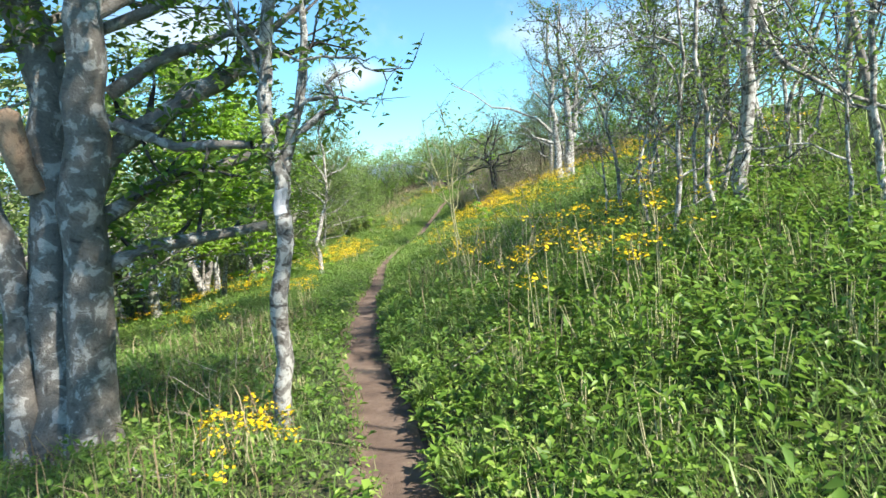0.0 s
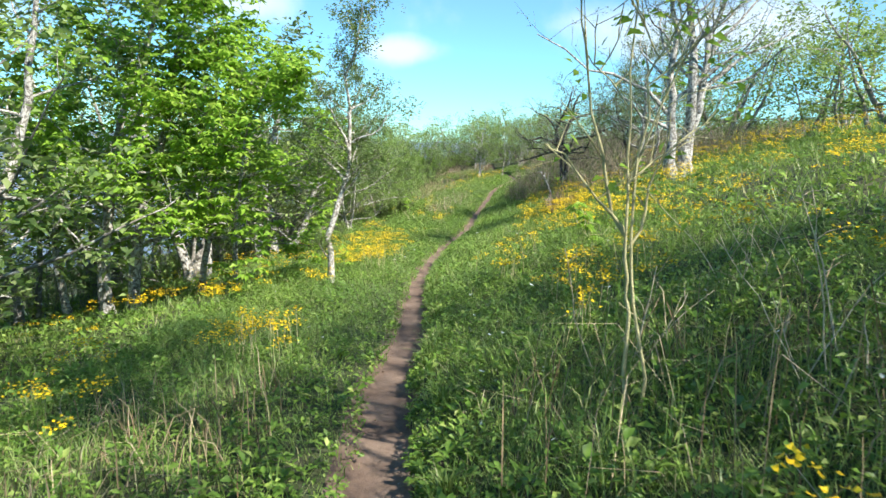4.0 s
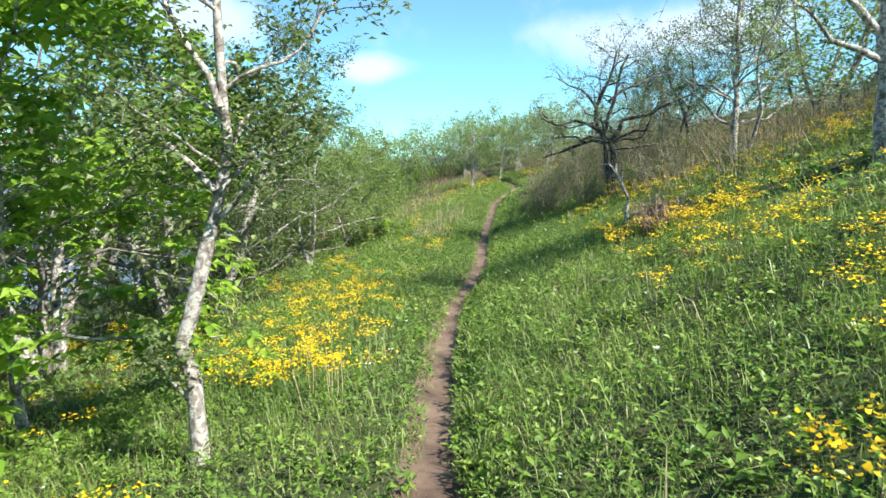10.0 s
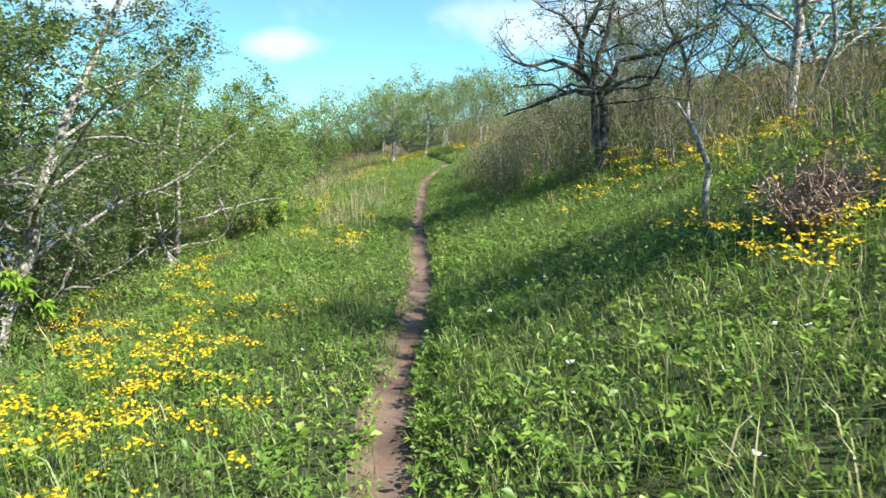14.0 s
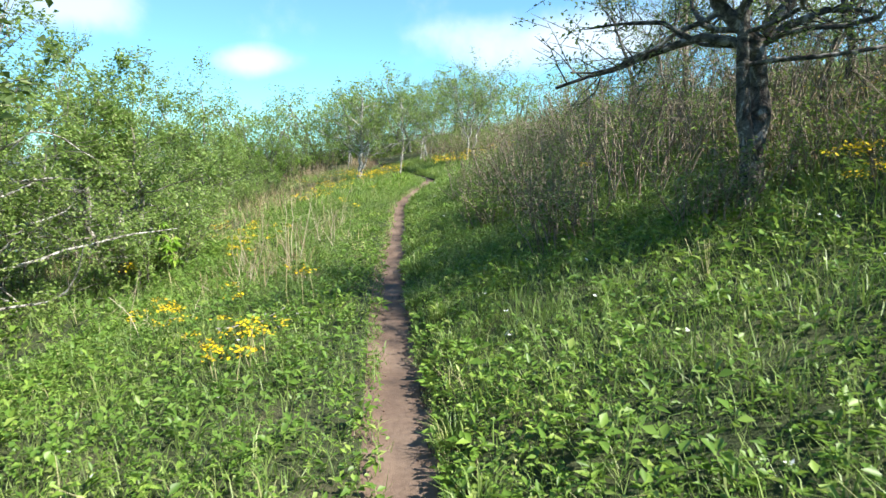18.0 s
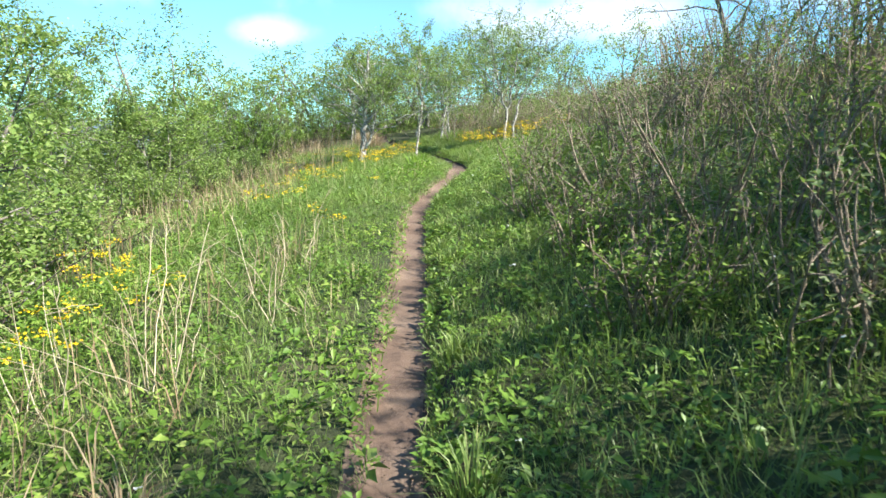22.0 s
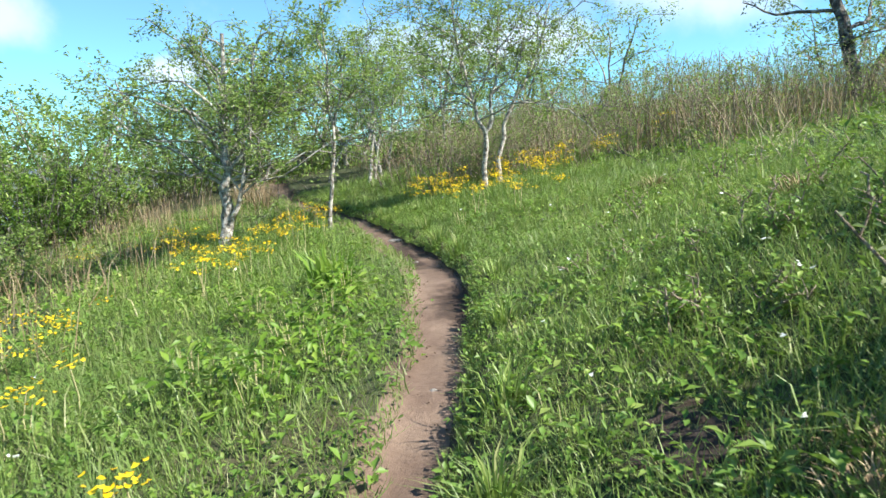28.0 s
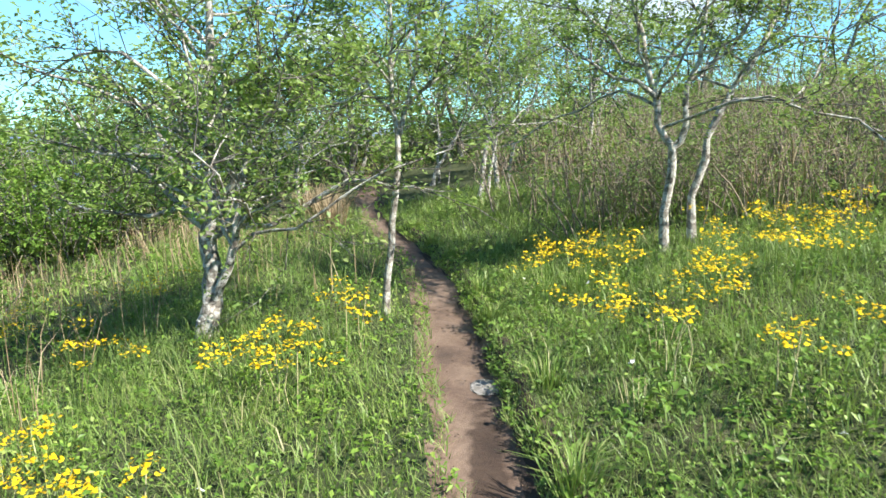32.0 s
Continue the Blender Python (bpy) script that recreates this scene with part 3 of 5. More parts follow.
# ---- trees along the way ----
T, B = "trunk", "limb"
tree("old_beech", "old beech with thick lichen-spotted trunks and low crooked limbs", -2.35, 5.2, (), 2.4, 0.10, 6500, M_FORB, M_BARK_GREY, 0.74, 6, 0.2, 0.25, seed=11, twigs=5, flare=1.5, bones=[
    (T, [(-0.45, -2.9), (-0.27, -1.9), (-0.2, -1.05), (-0.14, -0.4), (-0.06, 0.1), (-0.2, 0.9), (-0.5, 1.9)], 0.21, 0.12),
    (T, [(-0.1, -2.9), (0.0, -1.9), (0.13, -1.08), (0.3, -0.23), (0.42, 0.3), (0.5, 0.9), (0.6, 2.1)], 0.2, 0.11),
    (T, [(-0.62, -2.9), (-0.55, -1.9), (-0.52, -1.0), (-0.62, -0.2), (-0.6, 0.6), (-0.9, 1.8)], 0.14, 0.08),
    (B, [(0.2, -0.6), (0.35, -0.35), (0.58, -0.17), (1.0, 0.09), (1.37, 0.26), (1.62, 0.42)], 0.1, 0.06),
    (B, [(0.2, -0.9), (0.38, -0.75), (0.64, -0.6), (1.05, -0.5), (1.63, -0.39)], 0.08, 0.035),
    (B, [(0.2, -1.2), (0.4, -1.12), (0.75, -1.06), (1.38, -1.0)], 0.07, 0.04),
    (B, [(0.3, -0.05), (0.7, -0.22), (0.99, -0.34), (1.58, -0.37)], 0.055, 0.03),
    (B, [(0.45, 0.1), (0.73, 0.31), (1.09, 0.44), (1.57, 0.55), (2.0, 0.9)], 0.06, 0.02),
    (B, [(-0.1, 0.1), (-0.19, 0.5), (-0.15, 1.0)], 0.03, 0.012)])
tree("slender_ash", "slender grey-white tree with forked top and dark twigs", -0.62, 4.85, (), 0.9, 0.075, 420, M_FORB, M_BARK_PALE, 0.6, 3, 0.25, 0.4, seed=12, twigs=4, flare=1.15, bones=[
    (T, [(-0.16, -2.46), (-0.13, -2.15), (-0.08, -1.66), (-0.01, -1.24), (0.04, -0.89), (0.06, -0.70), (0.05, -0.57), (0.01, -0.40), (0.00, -0.20), (0.04, 0.08), (0.07, 0.35), (0.13, 0.76)], 0.066, 0.04),
    (B, [(0.06, -0.60), (0.13, -0.40), (0.22, -0.15), (0.28, 0.12), (0.31, 0.34), (0.35, 0.66)], 0.045, 0.02),
    (B, [(0.13, -0.40), (0.24, -0.30), (0.38, -0.20), (0.48, -0.17), (0.47, -0.09), (0.42, -0.01), (0.51, 0.07)], 0.03, 0.012),
    (B, [(0.05, 0.31), (0.27, 0.15), (0.44, 0.16), (0.67, 0.12), (0.80, 0.02), (0.97, 0.03)], 0.012, 0.004),
    (B, [(0.05, -0.57), (-0.03, -0.42), (-0.09, -0.39)], 0.04, 0.025)])
tree("buckeye", "leafy buckeye with large bright green leaves and pale trunks", -8.2, 18.8,
     [(-0.3, 0, 7.5, -0.08, 0, 0.15), (0.2, 0.1, 7.5, 0.1, -0.02, 0.14), (1.3, 0.8, 6.2, 0.16, 0, 0.09), (2.2, 0.6, 4.8, 0.14, -0.03, 0.06), (-1.6, 0.6, 6.5, -0.1, 0, 0.1)], 2.5, 0.155, 30000, M_BRIGHT, M_BARK_PALE, 0.2, 13, 0.13, 0.1, seed=13, scatter=0.12, rays=5, droop=0.28, wide=0.5)
tree("young_birch", "leaning young tree with white bark and thin crown", -3.4, 17.75, (), 1.25, 0.06, 8500, M_DULL, M_BARK_STICK, 0.42, 14, 0.18, 0.45, seed=14, scatter=0.1, bones=[
    (T, [(-0.04, -3.54), (-0.02, -2.8), (0.0, -2.35), (0.15, -1.87), (0.28, -1.45), (0.34, -0.95), (0.36, -0.2), (0.45, 0.7), (0.6, 1.5)], 0.064, 0.015),
    (B, [(-0.05, -2.95), (-0.23, -2.64)], 0.022, 0.01),
    (B, [(0.26, -1.5), (-0.11, -1.16), (-0.33, -1.01), (-0.9, -0.7)], 0.028, 0.01),
    (B, [(0.28, -1.49), (0.54, -1.22), (0.9, -1.05)], 0.025, 0.008),
    (B, [(0.34, -0.95), (0.15, -0.5), (-0.2, 0.3)], 0.03, 0.008)])
tree("beech", "pale beech with three trunks and thin new leaves", 3.75, 22.1, (), 2.2, 0.055, 6000, M_DULL, M_BARK_PALE, 0.35, 10, 0.17, 0.35, seed=15, scatter=0.06, twigs=9, bones=[
    (T, [(-0.15, -1.8), (-0.22, -0.72), (-0.25, 0.25), (-0.3, 1.2), (-0.4, 2.2), (-0.3, 3.6)], 0.13, 0.03),
    (T, [(0.05, -1.8), (0.15, -0.27), (0.14, 1.21), (-0.02, 2.23), (0.1, 3.8)], 0.15, 0.03),
    (T, [(0.22, -1.8), (0.33, -0.06), (0.45, 1.0), (0.65, 2.04), (0.9, 3.6)], 0.12, 0.03),
    (B, [(-0.25, -0.2), (-0.6, 0.15), (-1.22, 0.54), (-2.22, 0.83), (-3.4, 1.6)], 0.06, 0.012),
    (B, [(0.42, 0.45), (1.38, 1.23), (2.57, 1.78)], 0.06, 0.015),
    (B, [(-0.22, -0.5), (-0.95, -0.2), (-1.53, 0.32)], 0.045, 0.012),
    (B, [(0.4, 1.0), (1.2, 2.0), (2.0, 3.0)], 0.05, 0.012)])
tree("crooked_hawthorn", "dark gnarled hawthorn with crooked spreading branches", 1.62, 30.75, (), 2.0, 0.05, 6000, M_DULL, M_BARK_DARK, 0.3, 12, 0.3, 0.12, seed=16, twigs=10, level=0.7, scatter=0.05, bones=[
    (T, [(0.16, -2.6), (0.18, -1.83), (0.12, -1.22), (-0.2, -0.85), (-0.2, -0.36), (0.1, 0.3), (0.3, 1.0)], 0.095, 0.025),
    (T, [(0.02, -2.6), (0.02, -1.9), (-0.02, -1.22), (0.06, -0.6), (0.3, 0.1), (0.6, 0.9)], 0.07, 0.03),
    (B, [(0.12, -1.29), (-0.3, -1.15), (-0.59, -1.23), (-1.01, -1.4), (-1.5, -1.54)], 0.05, 0.015),
    (B, [(-0.2, -0.89), (-0.75, -0.64), (-1.27, -0.72), (-1.6, -0.55)], 0.045, 0.012),
    (B, [(0.2, -1.2), (0.68, -0.97), (1.09, -1.0)], 0.045, 0.015),
    (B, [(0.15, -1.15), (0.38, -0.68), (1.02, -0.6), (1.37, -0.39), (1.9, -0.2)], 0.06, 0.015),
    (B, [(-0.5, -1.2), (-0.95, -1.03), (-1.3, -1.05)], 0.025, 0.01),
    (B, [(-0.2, -0.4), (-0.6, 0.1), (-1.2, 0.4)], 0.04, 0.01),
    (B, [(0.1, -0.2), (0.9, 0.2), (1.6, 0.5)], 0.04, 0.01)])
tree("hawthorn", "small grey hawthorn with thin leaves", 4.05, 28.85, [(0.25, 0.1, 4.2, 0.3, 0.05, 0.05)], 2.1, 0.055, 11000, M_DULL, M_BARK_PALE, 0.3, 12, 0.24, 0.08, seed=17, level=0.6, scatter=0.06, twigs=10, bones=[
    (T, [(0.0, -2.2), (0.02, -1.3), (0.05, -0.7), (0.02, 0.0), (0.06, 0.8), (0.1, 1.6), (0.0, 2.3)], 0.085, 0.025),
    (B, [(0.03, -1.0), (-0.3, -0.85), (-0.55, -0.5), (-0.95, -0.1)], 0.04, 0.012),
    (B, [(0.04, -0.98), (0.4, -0.92), (0.8, -0.9), (1.3, -0.55), (1.8, -0.3)], 0.045, 0.012),
    (B, [(0.03, -0.5), (-0.4, -0.1), (-1.1, 0.2), (-1.7, 0.3)], 0.035, 0.01),
    (B, [(0.03, 0.1), (0.6, 0.5), (1.2, 0.6)], 0.03, 0.01)])
# an added tree, placed so that its crown shades the thicket's foot
tree("shading_thorn", "leafy dark green thorn tree added in the thicket for its shade", 4.3, 33.2, [(0, 0, 3.9, 0.0, 0, 0.07), (0.2, 0.1, 3.6, 0.2, 0, 0.05), (-0.2, 0, 3.5, -0.2, 0, 0.05)], 1.9, 0.06, 8000, M_DULL, M_BARK_DARK, 0.2, 12, 0.24, 0.2, seed=239, scatter=0.08)
for i, (x, y, h) in enumerate([(3.9, 34.7, 3.3), (4.0, 37.0, 3.2), (4.8, 39.7, 3.2)]):
    tree("bare_thorn", "grey twiggy thorn tree with few small leaves", x, y, [(0, 0, h, 0.0, 0, 0.05), (0.15, 0.1, h * 0.9, 0.15, 0, 0.035), (-0.15, 0, h * 0.9, -0.18, 0, 0.035)], 1.4, 0.05, 3600, M_DULL, M_BROWN, 0.2, 9, 0.26, 0.3, group="thorns in the thicket", seed=240 + i, scatter=0.05)
tree("upper_hawthorn", "dark spreading hawthorn standing in the brush of the upper slope", 8.3, 50.1, [(0, 0, 5.2, 0.02, 0.0, 0.13), (0.2, 0, 4.6, 0.2, 0, 0.08)], 2.5, 0.065, 8500, M_DULL, M_BARK_DARK, 0.25, 12, 0.24, 0.05, seed=23, level=0.5)
tree("apple_tree", "low spreading tree with pale lichen-covered trunk and light green leaves", -2.35, 49.9, (), 2.0, 0.056, 11500, M_SMALL, M_BARK_STICK, 0.4, 15, 0.26, 0.42, seed=18, scatter=0.04, twigs=9, clump=5, level=0.7, bones=[
    (T, [(0.06, -3.3), (0.12, -2.9), (0.16, -2.61), (0.13, -2.32), (0.18, -1.9), (0.19, -1.45), (0.26, -0.96), (0.3, -0.2)], 0.1, 0.025),
    (T, [(0.1, -3.3), (0.17, -2.85), (0.32, -2.57), (0.4, -2.33), (0.46, -1.91), (0.6, -1.46), (0.7, -0.9)], 0.05, 0.015),
    (B, [(0.14, -2.2), (-0.02, -2.06), (-0.49, -2.08), (-0.8, -1.98)], 0.03, 0.01),
    (B, [(0.18, -2.25), (0.49, -2.14), (0.82, -2.01)], 0.026, 0.01),
    (B, [(0.18, -1.95), (-0.12, -1.67), (-0.67, -1.63), (-1.2, -1.5)], 0.028, 0.008),
    (B, [(0.2, -1.6), (0.59, -1.39), (1.19, -1.2)], 0.026, 0.008),
    (B, [(0.2, -1.6), (-0.18, -1.26), (-0.7, -1.08), (-1.2, -0.9)], 0.026, 0.008),
    (B, [(0.24, -1.09), (0.1, -0.7), (-0.2, -0.35)], 0.02, 0.006)])
tree("pole_tree", "thin straight white-barked tree with a small light crown", -0.88, 50.05, (), 1.35, 0.055, 4600, M_SMALL, M_BARK_STICK, 0.55, 11, 0.26, 0.25, seed=19, scatter=0.05, level=0.8, bones=[
    (T, [(0.1, -3.1), (0.18, -2.42), (0.23, -1.99), (0.26, -1.52), (0.22, -1.3), (0.21, -0.98), (0.22, -0.4), (0.2, 0.2)], 0.036, 0.012),
    (B, [(0.26, -1.55), (0.33, -1.3), (0.44, -0.94), (0.54, -0.4)], 0.025, 0.008),
    (B, [(0.22, -1.34), (-0.02, -1.02), (-0.4, -0.8)], 0.018, 0.006),
    (B, [(0.3, -1.35), (0.67, -1.03), (1.0, -0.9)], 0.016, 0.006)])
tree("forked_tree", "pale forked tree with light green leaves", 1.6, 50.6, (), 2.2, 0.055, 11500, M_SMALL, M_BARK_STICK, 0.4, 12, 0.26, 0.25, seed=20, scatter=0.05, twigs=9, level=0.8, bones=[
    (T, [(0.2, -2.6), (0.24, -1.94), (0.23, -1.68), (0.1, -1.47), (0.03, -1.12), (-0.06, -0.69), (-0.17, -0.2), (-0.2, 0.5)], 0.046, 0.015),
    (T, [(0.45, -2.6), (0.54, -1.8), (0.65, -1.38), (0.77, -1.14), (1.0, -0.8), (1.22, -0.3), (1.4, 0.3)], 0.04, 0.013),
    (B, [(0.23, -1.69), (0.34, -1.48), (0.33, -1.13), (0.44, -0.69), (0.5, 0.2)], 0.036, 0.012),
    (B, [(0.05, -1.22), (-0.35, -1.07), (-0.9, -0.8)], 0.025, 0.008),
    (B, [(0.02, -0.98), (-0.36, -0.68), (-0.9, -0.4)], 0.022, 0.007),
    (B, [(0.34, -1.13), (0.7, -0.84), (0.95, -0.3)], 0.022, 0.007)])
for i, (x, y, h, sp) in enumerate([(0.25, 54.9, 3.2, 1.3), (0.62, 55.6, 3.4, 1.4), (-0.5, 57.5, 3.2, 1.5), (-2.9, 56.5, 2.8, 1.5), (2.4, 57, 3.2, 1.7)]):
    tree("slim_tree", "slim grey tree with light green leaves", x, y, [(0, 0, h, 0.04, 0, 0.05), (0.15, 0.1, h * 0.9, 0.15, 0, 0.035)], sp, 0.06, 3600, M_SMALL, M_BARK_PALE, 0.36, 10, 0.24, 0.15, group="trees at the end of the trail", seed=30 + i)
tree("grey_beech", "broad grey tree with pale branches above the slope", -8.2, 28.1,
     [(0, 0, 6.4, 0.05, 0, 0.19), (0.5, 0.2, 6.6, 0.3, 0, 0.14), (-0.5, 0, 6.2, -0.2, 0, 0.15)], 3.2, 0.078, 42000, M_DULL, M_BARK_PALE, 0.22, 16, 0.22, 0.06, seed=41, scatter=0.09, twigs=10, level=0.35, clump=7, limb_r=0.38)
tree("snag_hawthorn", "hawthorn with bare white forked lower limbs", -7.35, 34.3, [(0.2, 0.3, 4.6, 0.1, 0.1, 0.08), (-0.4, 0.4, 4.4, -0.15, 0.1, 0.07)], 2.5, 0.075, 17000, M_SMALL, M_BARK_PALE, 0.24, 12, 0.24, 0.08, seed=42, scatter=0.08, twigs=9, level=0.4, clump=6, bones=[
    (B, [(-2.5, -2.75), (-1.7, -2.62), (-1.0, -2.68), (-0.2, -2.45), (0.55, -2.5), (1.2, -2.42)], 0.06, 0.015),
    (T, [(0.25, -4.95), (0.17, -4.41), (0.07, -4.02), (-0.01, -3.26), (0.15, -2.33), (0.4, -1.42)], 0.07, 0.02),
    (B, [(0.06, -4.07), (-0.33, -3.92), (-0.6, -4.0)], 0.04, 0.015),
    (B, [(0.08, -3.93), (0.59, -3.65), (1.27, -3.0)], 0.04, 0.012),
    (B, [(0.04, -3.74), (-0.4, -3.73), (-1.09, -3.53)], 0.035, 0.012)])
for i, (x, y, h, sp, m) in enumerate([(-8.8, 36.8, 5.0, 2.7, M_SMALL), (-6.3, 37.6, 3.8, 1.9, M_SMALL), (-8.4, 41.5, 4.4, 2.5, M_SMALL), (-9.6, 46, 3.5, 2.6, M_SMALL), (-7.2, 47.5, 2.6, 1.8, M_SMALL), (-9.0, 32.0, 5.0, 2.4, M_DULL)]):
    tree("thicket_tree", "low grey-branched tree with yellow-green leaves", x, y, [(0, 0, h, 0.05, 0, 0.09), (0.3, 0.1, h * 0.9, 0.25, 0, 0.06), (-0.25, 0, h * 0.9, -0.22, 0, 0.06)], sp, 0.08, 17000, m, M_BARK_GREY, 0.1, 12, 0.24, 0.08, group="trees on the lower slope", seed=50 + i, scatter=0.07, twigs=9, level=0.45, clump=6)

# ---- woods further off, grown from three trees ----
wood_a = tree("wood_tree", "grey-stemmed tree in the woods down the slope", -13, 16, [(0, 0, 7.5, 0.05, 0, 0.15), (0.5, 0.2, 6.8, 0.15, 0, 0.11)], 3.0, 0.18, 2300, M_DULL, M_BARK_PALE, 0.2, 9, 0.17, 0.15, group="woods down the slope", seed=61, scatter=0.16, joined=True, twigs=4)
wood_b = tree("wood_tree", "leafy light green tree in the woods down the slope", -12, 24, [(0, 0, 6.2, 0.0, 0, 0.14), (-0.4, 0.2, 5.8, -0.2, 0, 0.1)], 2.8, 0.17, 2600, M_SMALL, M_BARK_GREY, 0.12, 9, 0.17, 0.1, group="woods down the slope", seed=62, scatter=0.25, joined=True, twigs=4)
wood_c = tree("ridge_tree", "low spreading tree on the skyline", -3.5, 63, [(0, 0, 3.7, 0.05, 0, 0.09), (0.3, 0.2, 3.4, 0.25, 0, 0.07), (-0.3, 0, 3.3, -0.25, 0, 0.06)], 2.0, 0.14, 2300, M_SMALL, M_BARK_GREY, 0.12, 7, 0.2, 0.15, group="trees on the skyline", seed=63, scatter=0.18, joined=True, twigs=4)
wr_ = random.Random(5)
for src, spots_xy in ((wood_a, [(-11, 11), (-15, 21), (-14, 28), (-12.5, 33), (-17, 33), (-18, 25), (-16, 39), (-9, 14.5), (-7, 9), (-10, 16.5), (-9.5, 24.5), (-12, 27)]),
                      (wood_b, [(-11, 30.5), (-16, 18), (-13, 37), (-15, 44), (-11.5, 20), (-6.8, 13), (-14, 55), (-10.6, 22.3), (-11.5, 17), (-9.9, 25.6), (-10.8, 33.6), (-12.5, 13.5), (-10, 35), (-16, 50), (-9.5, 57), (-15, 60)]),
                      (wood_c, [(-6, 64), (-9, 66), (-1, 66), (1.5, 63.5), (4, 65), (-12, 61), (-13, 66), (-16, 63), (9.8, 52), (9.5, 42), (8.2, 34), (9.8, 27.5), (9.5, 17), (-7, 59.5), (-10.5, 60.5), (-4.5, 60.8), (-11, 55.5), (7.6, 31.5), (8.6, 22.8), (10, 30.5), (5.6, 61), (-2.5, 60.5), (-15.5, 57), (-11, 42), (-12.2, 45.5), (-13, 49), (-11.5, 52.5), (-9.3, 59), (-12.5, 58), (-8, 62.5), (8.6, 60.5), (0.2, 61.5), (-0.8, 63.5), (2.8, 60.2), (-3.6, 66), (6.6, 63)])):
    for x, y in spots_xy:
        k = wr_.uniform(0.85, 1.15) * (0.75 if src is wood_c and x > 4.2 and y > 40 else 1)
        m = pose(x, y, float(ground_z(x, y)) - 0.05, 0, 0, wr_.uniform(0, 360)) @ Matrix.Diagonal((k, k, k * wr_.uniform(0.9, 1.1), 1))
        copy_thing(src, m).matrix_basis = m


# ---- thickets, snags and single plants ----
for i, (x, y, h, w) in enumerate([(0.35, 31.6, 0.9, 1.2), (1.3, 32.6, 1.6, 1.7), (0.5, 33.6, 1.0, 1.3), (1.8, 34.4, 1.7, 1.8), (0.7, 35.3, 1.1, 1.4), (2.2, 36.3, 1.4, 1.7), (1.0, 37.2, 1.15, 1.5), (2.6, 38.3, 1.4, 1.8),
                                  (1.5, 39.2, 1.2, 1.6), (3.0, 40.2, 1.4, 1.8), (2.1, 41.1, 1.1, 1.5), (3.4, 42.2, 1.3, 1.7), (3.3, 35.2, 1.5, 1.8), (3.9, 37.6, 1.5, 1.9), (4.6, 39.8, 1.4, 1.9), (2.9, 33.2, 2.0, 1.9), (1.2, 30.3, 0.7, 1.0), (2.2, 30.9, 0.9, 1.3), (2.8, 31.9, 2.0, 1.9), (2.4, 29.4, 0.7, 1.1), (3.4, 30.6, 1.1, 1.5), (0.15, 36.2, 0.65, 0.9), (0.25, 38.0, 0.7, 1.0), (0.5, 39.6, 0.8, 1.1), (0.9, 41.0, 0.7, 1.0), (0.0, 34.6, 0.6, 0.9), (2.7, 39.5, 1.6, 1.9), (3.3, 41.2, 1.6, 1.9)]):
    shrub("thicket_shrub", "brushy shrub of brown stems with small green leaves", x, y, h, w, 32, 0.045, 1150, (M_DULL, M_MID)[i % 2], M_BROWN, group="thicket above the trail", seed=70 + i)
for i, (x, y, h, w) in enumerate([(0.75, 42.5, 0.28, 0.7), (1.3, 43.2, 0.32, 0.9), (1.9, 42.4, 0.36, 1.0), (0.95, 44.0, 0.24, 0.7), (2.3, 44.0, 0.34, 1.0), (1.6, 44.9, 0.26, 0.8), (2.9, 45.4, 0.34, 1.0), (1.0, 41.3, 0.3, 0.8), (2.2, 46.2, 0.26, 0.8)]):
    shrub("bramble", "low sprawling bramble with small dark leaves in the grass", x, y, h, w, 18, 0.042, 520, M_FORB, M_BROWN, "bush", "brambles on the bank", seed=820 + i, gnarl=0.3, low=0.1)
shrub("dead_bush", "rounded dead bush of rusty brown twigs", 1.12, 23.3, 0.66, 0.6, 100, 0.026, 2200, M_RUST, M_RUST, "bush", seed=90, low=0.1, gnarl=0.34)
shrub("round_shrub", "dense rounded shrub with fresh green leaves", -6.9, 56.3, 2.6, 3.6, 90, 0.085, 13000, M_FORB, M_BARK_DARK, seed=91, low=0.1)
for i, (x, y, h, w) in enumerate([(-6.2, 51.5, 1.3, 2.0), (-6.6, 49.6, 1.2, 1.8), (-7.6, 44.4, 1.4, 2.0), (-9.8, 50.6, 2.0, 2.6), (-10.5, 50.5, 2.0, 2.6), (-11, 56, 2.4, 3.0), (-6.0, 57, 2.2, 2.6), (-8.5, 61, 2.6, 3.0), (-8.3, 53.5, 2.0, 2.8), (-9.0, 57.5, 2.6, 3.2), (-4.6, 58.6, 2.0, 2.6), (-6.6, 45.9, 1.3, 2.0), (-6.1, 40.4, 1.3, 1.9), (-5.4, 36.6, 1.3, 1.7), (-10.2, 40.5, 2.2, 2.8), (-10.6, 36.5, 2.4, 3.0), (-11.2, 31.5, 2.6, 3.2), (-11.5, 21.5, 1.8, 3.2), (-12.2, 17.5, 2.0, 3.4), (-10.8, 25.2, 1.7, 3.0), (-13.0, 13.2, 2.2, 3.4), (-10.4, 28.6, 1.8, 3.0), (-14.5, 20.0, 2.4, 3.6), (-8.4, 13.4, 1.5, 2.6), (-10.2, 16.0, 1.5, 2.6), (-12.8, 23.6, 1.9, 3.2), (-15.5, 25.6, 2.4, 3.6)]):
    shrub("slope_shrub", "green leafy shrub on the slope", x, y, h, w, 36, 0.07, 4600, M_SMALL, M_BARK_DARK, group="shrubs on the lower slope", seed=92 + i, low=0.15)
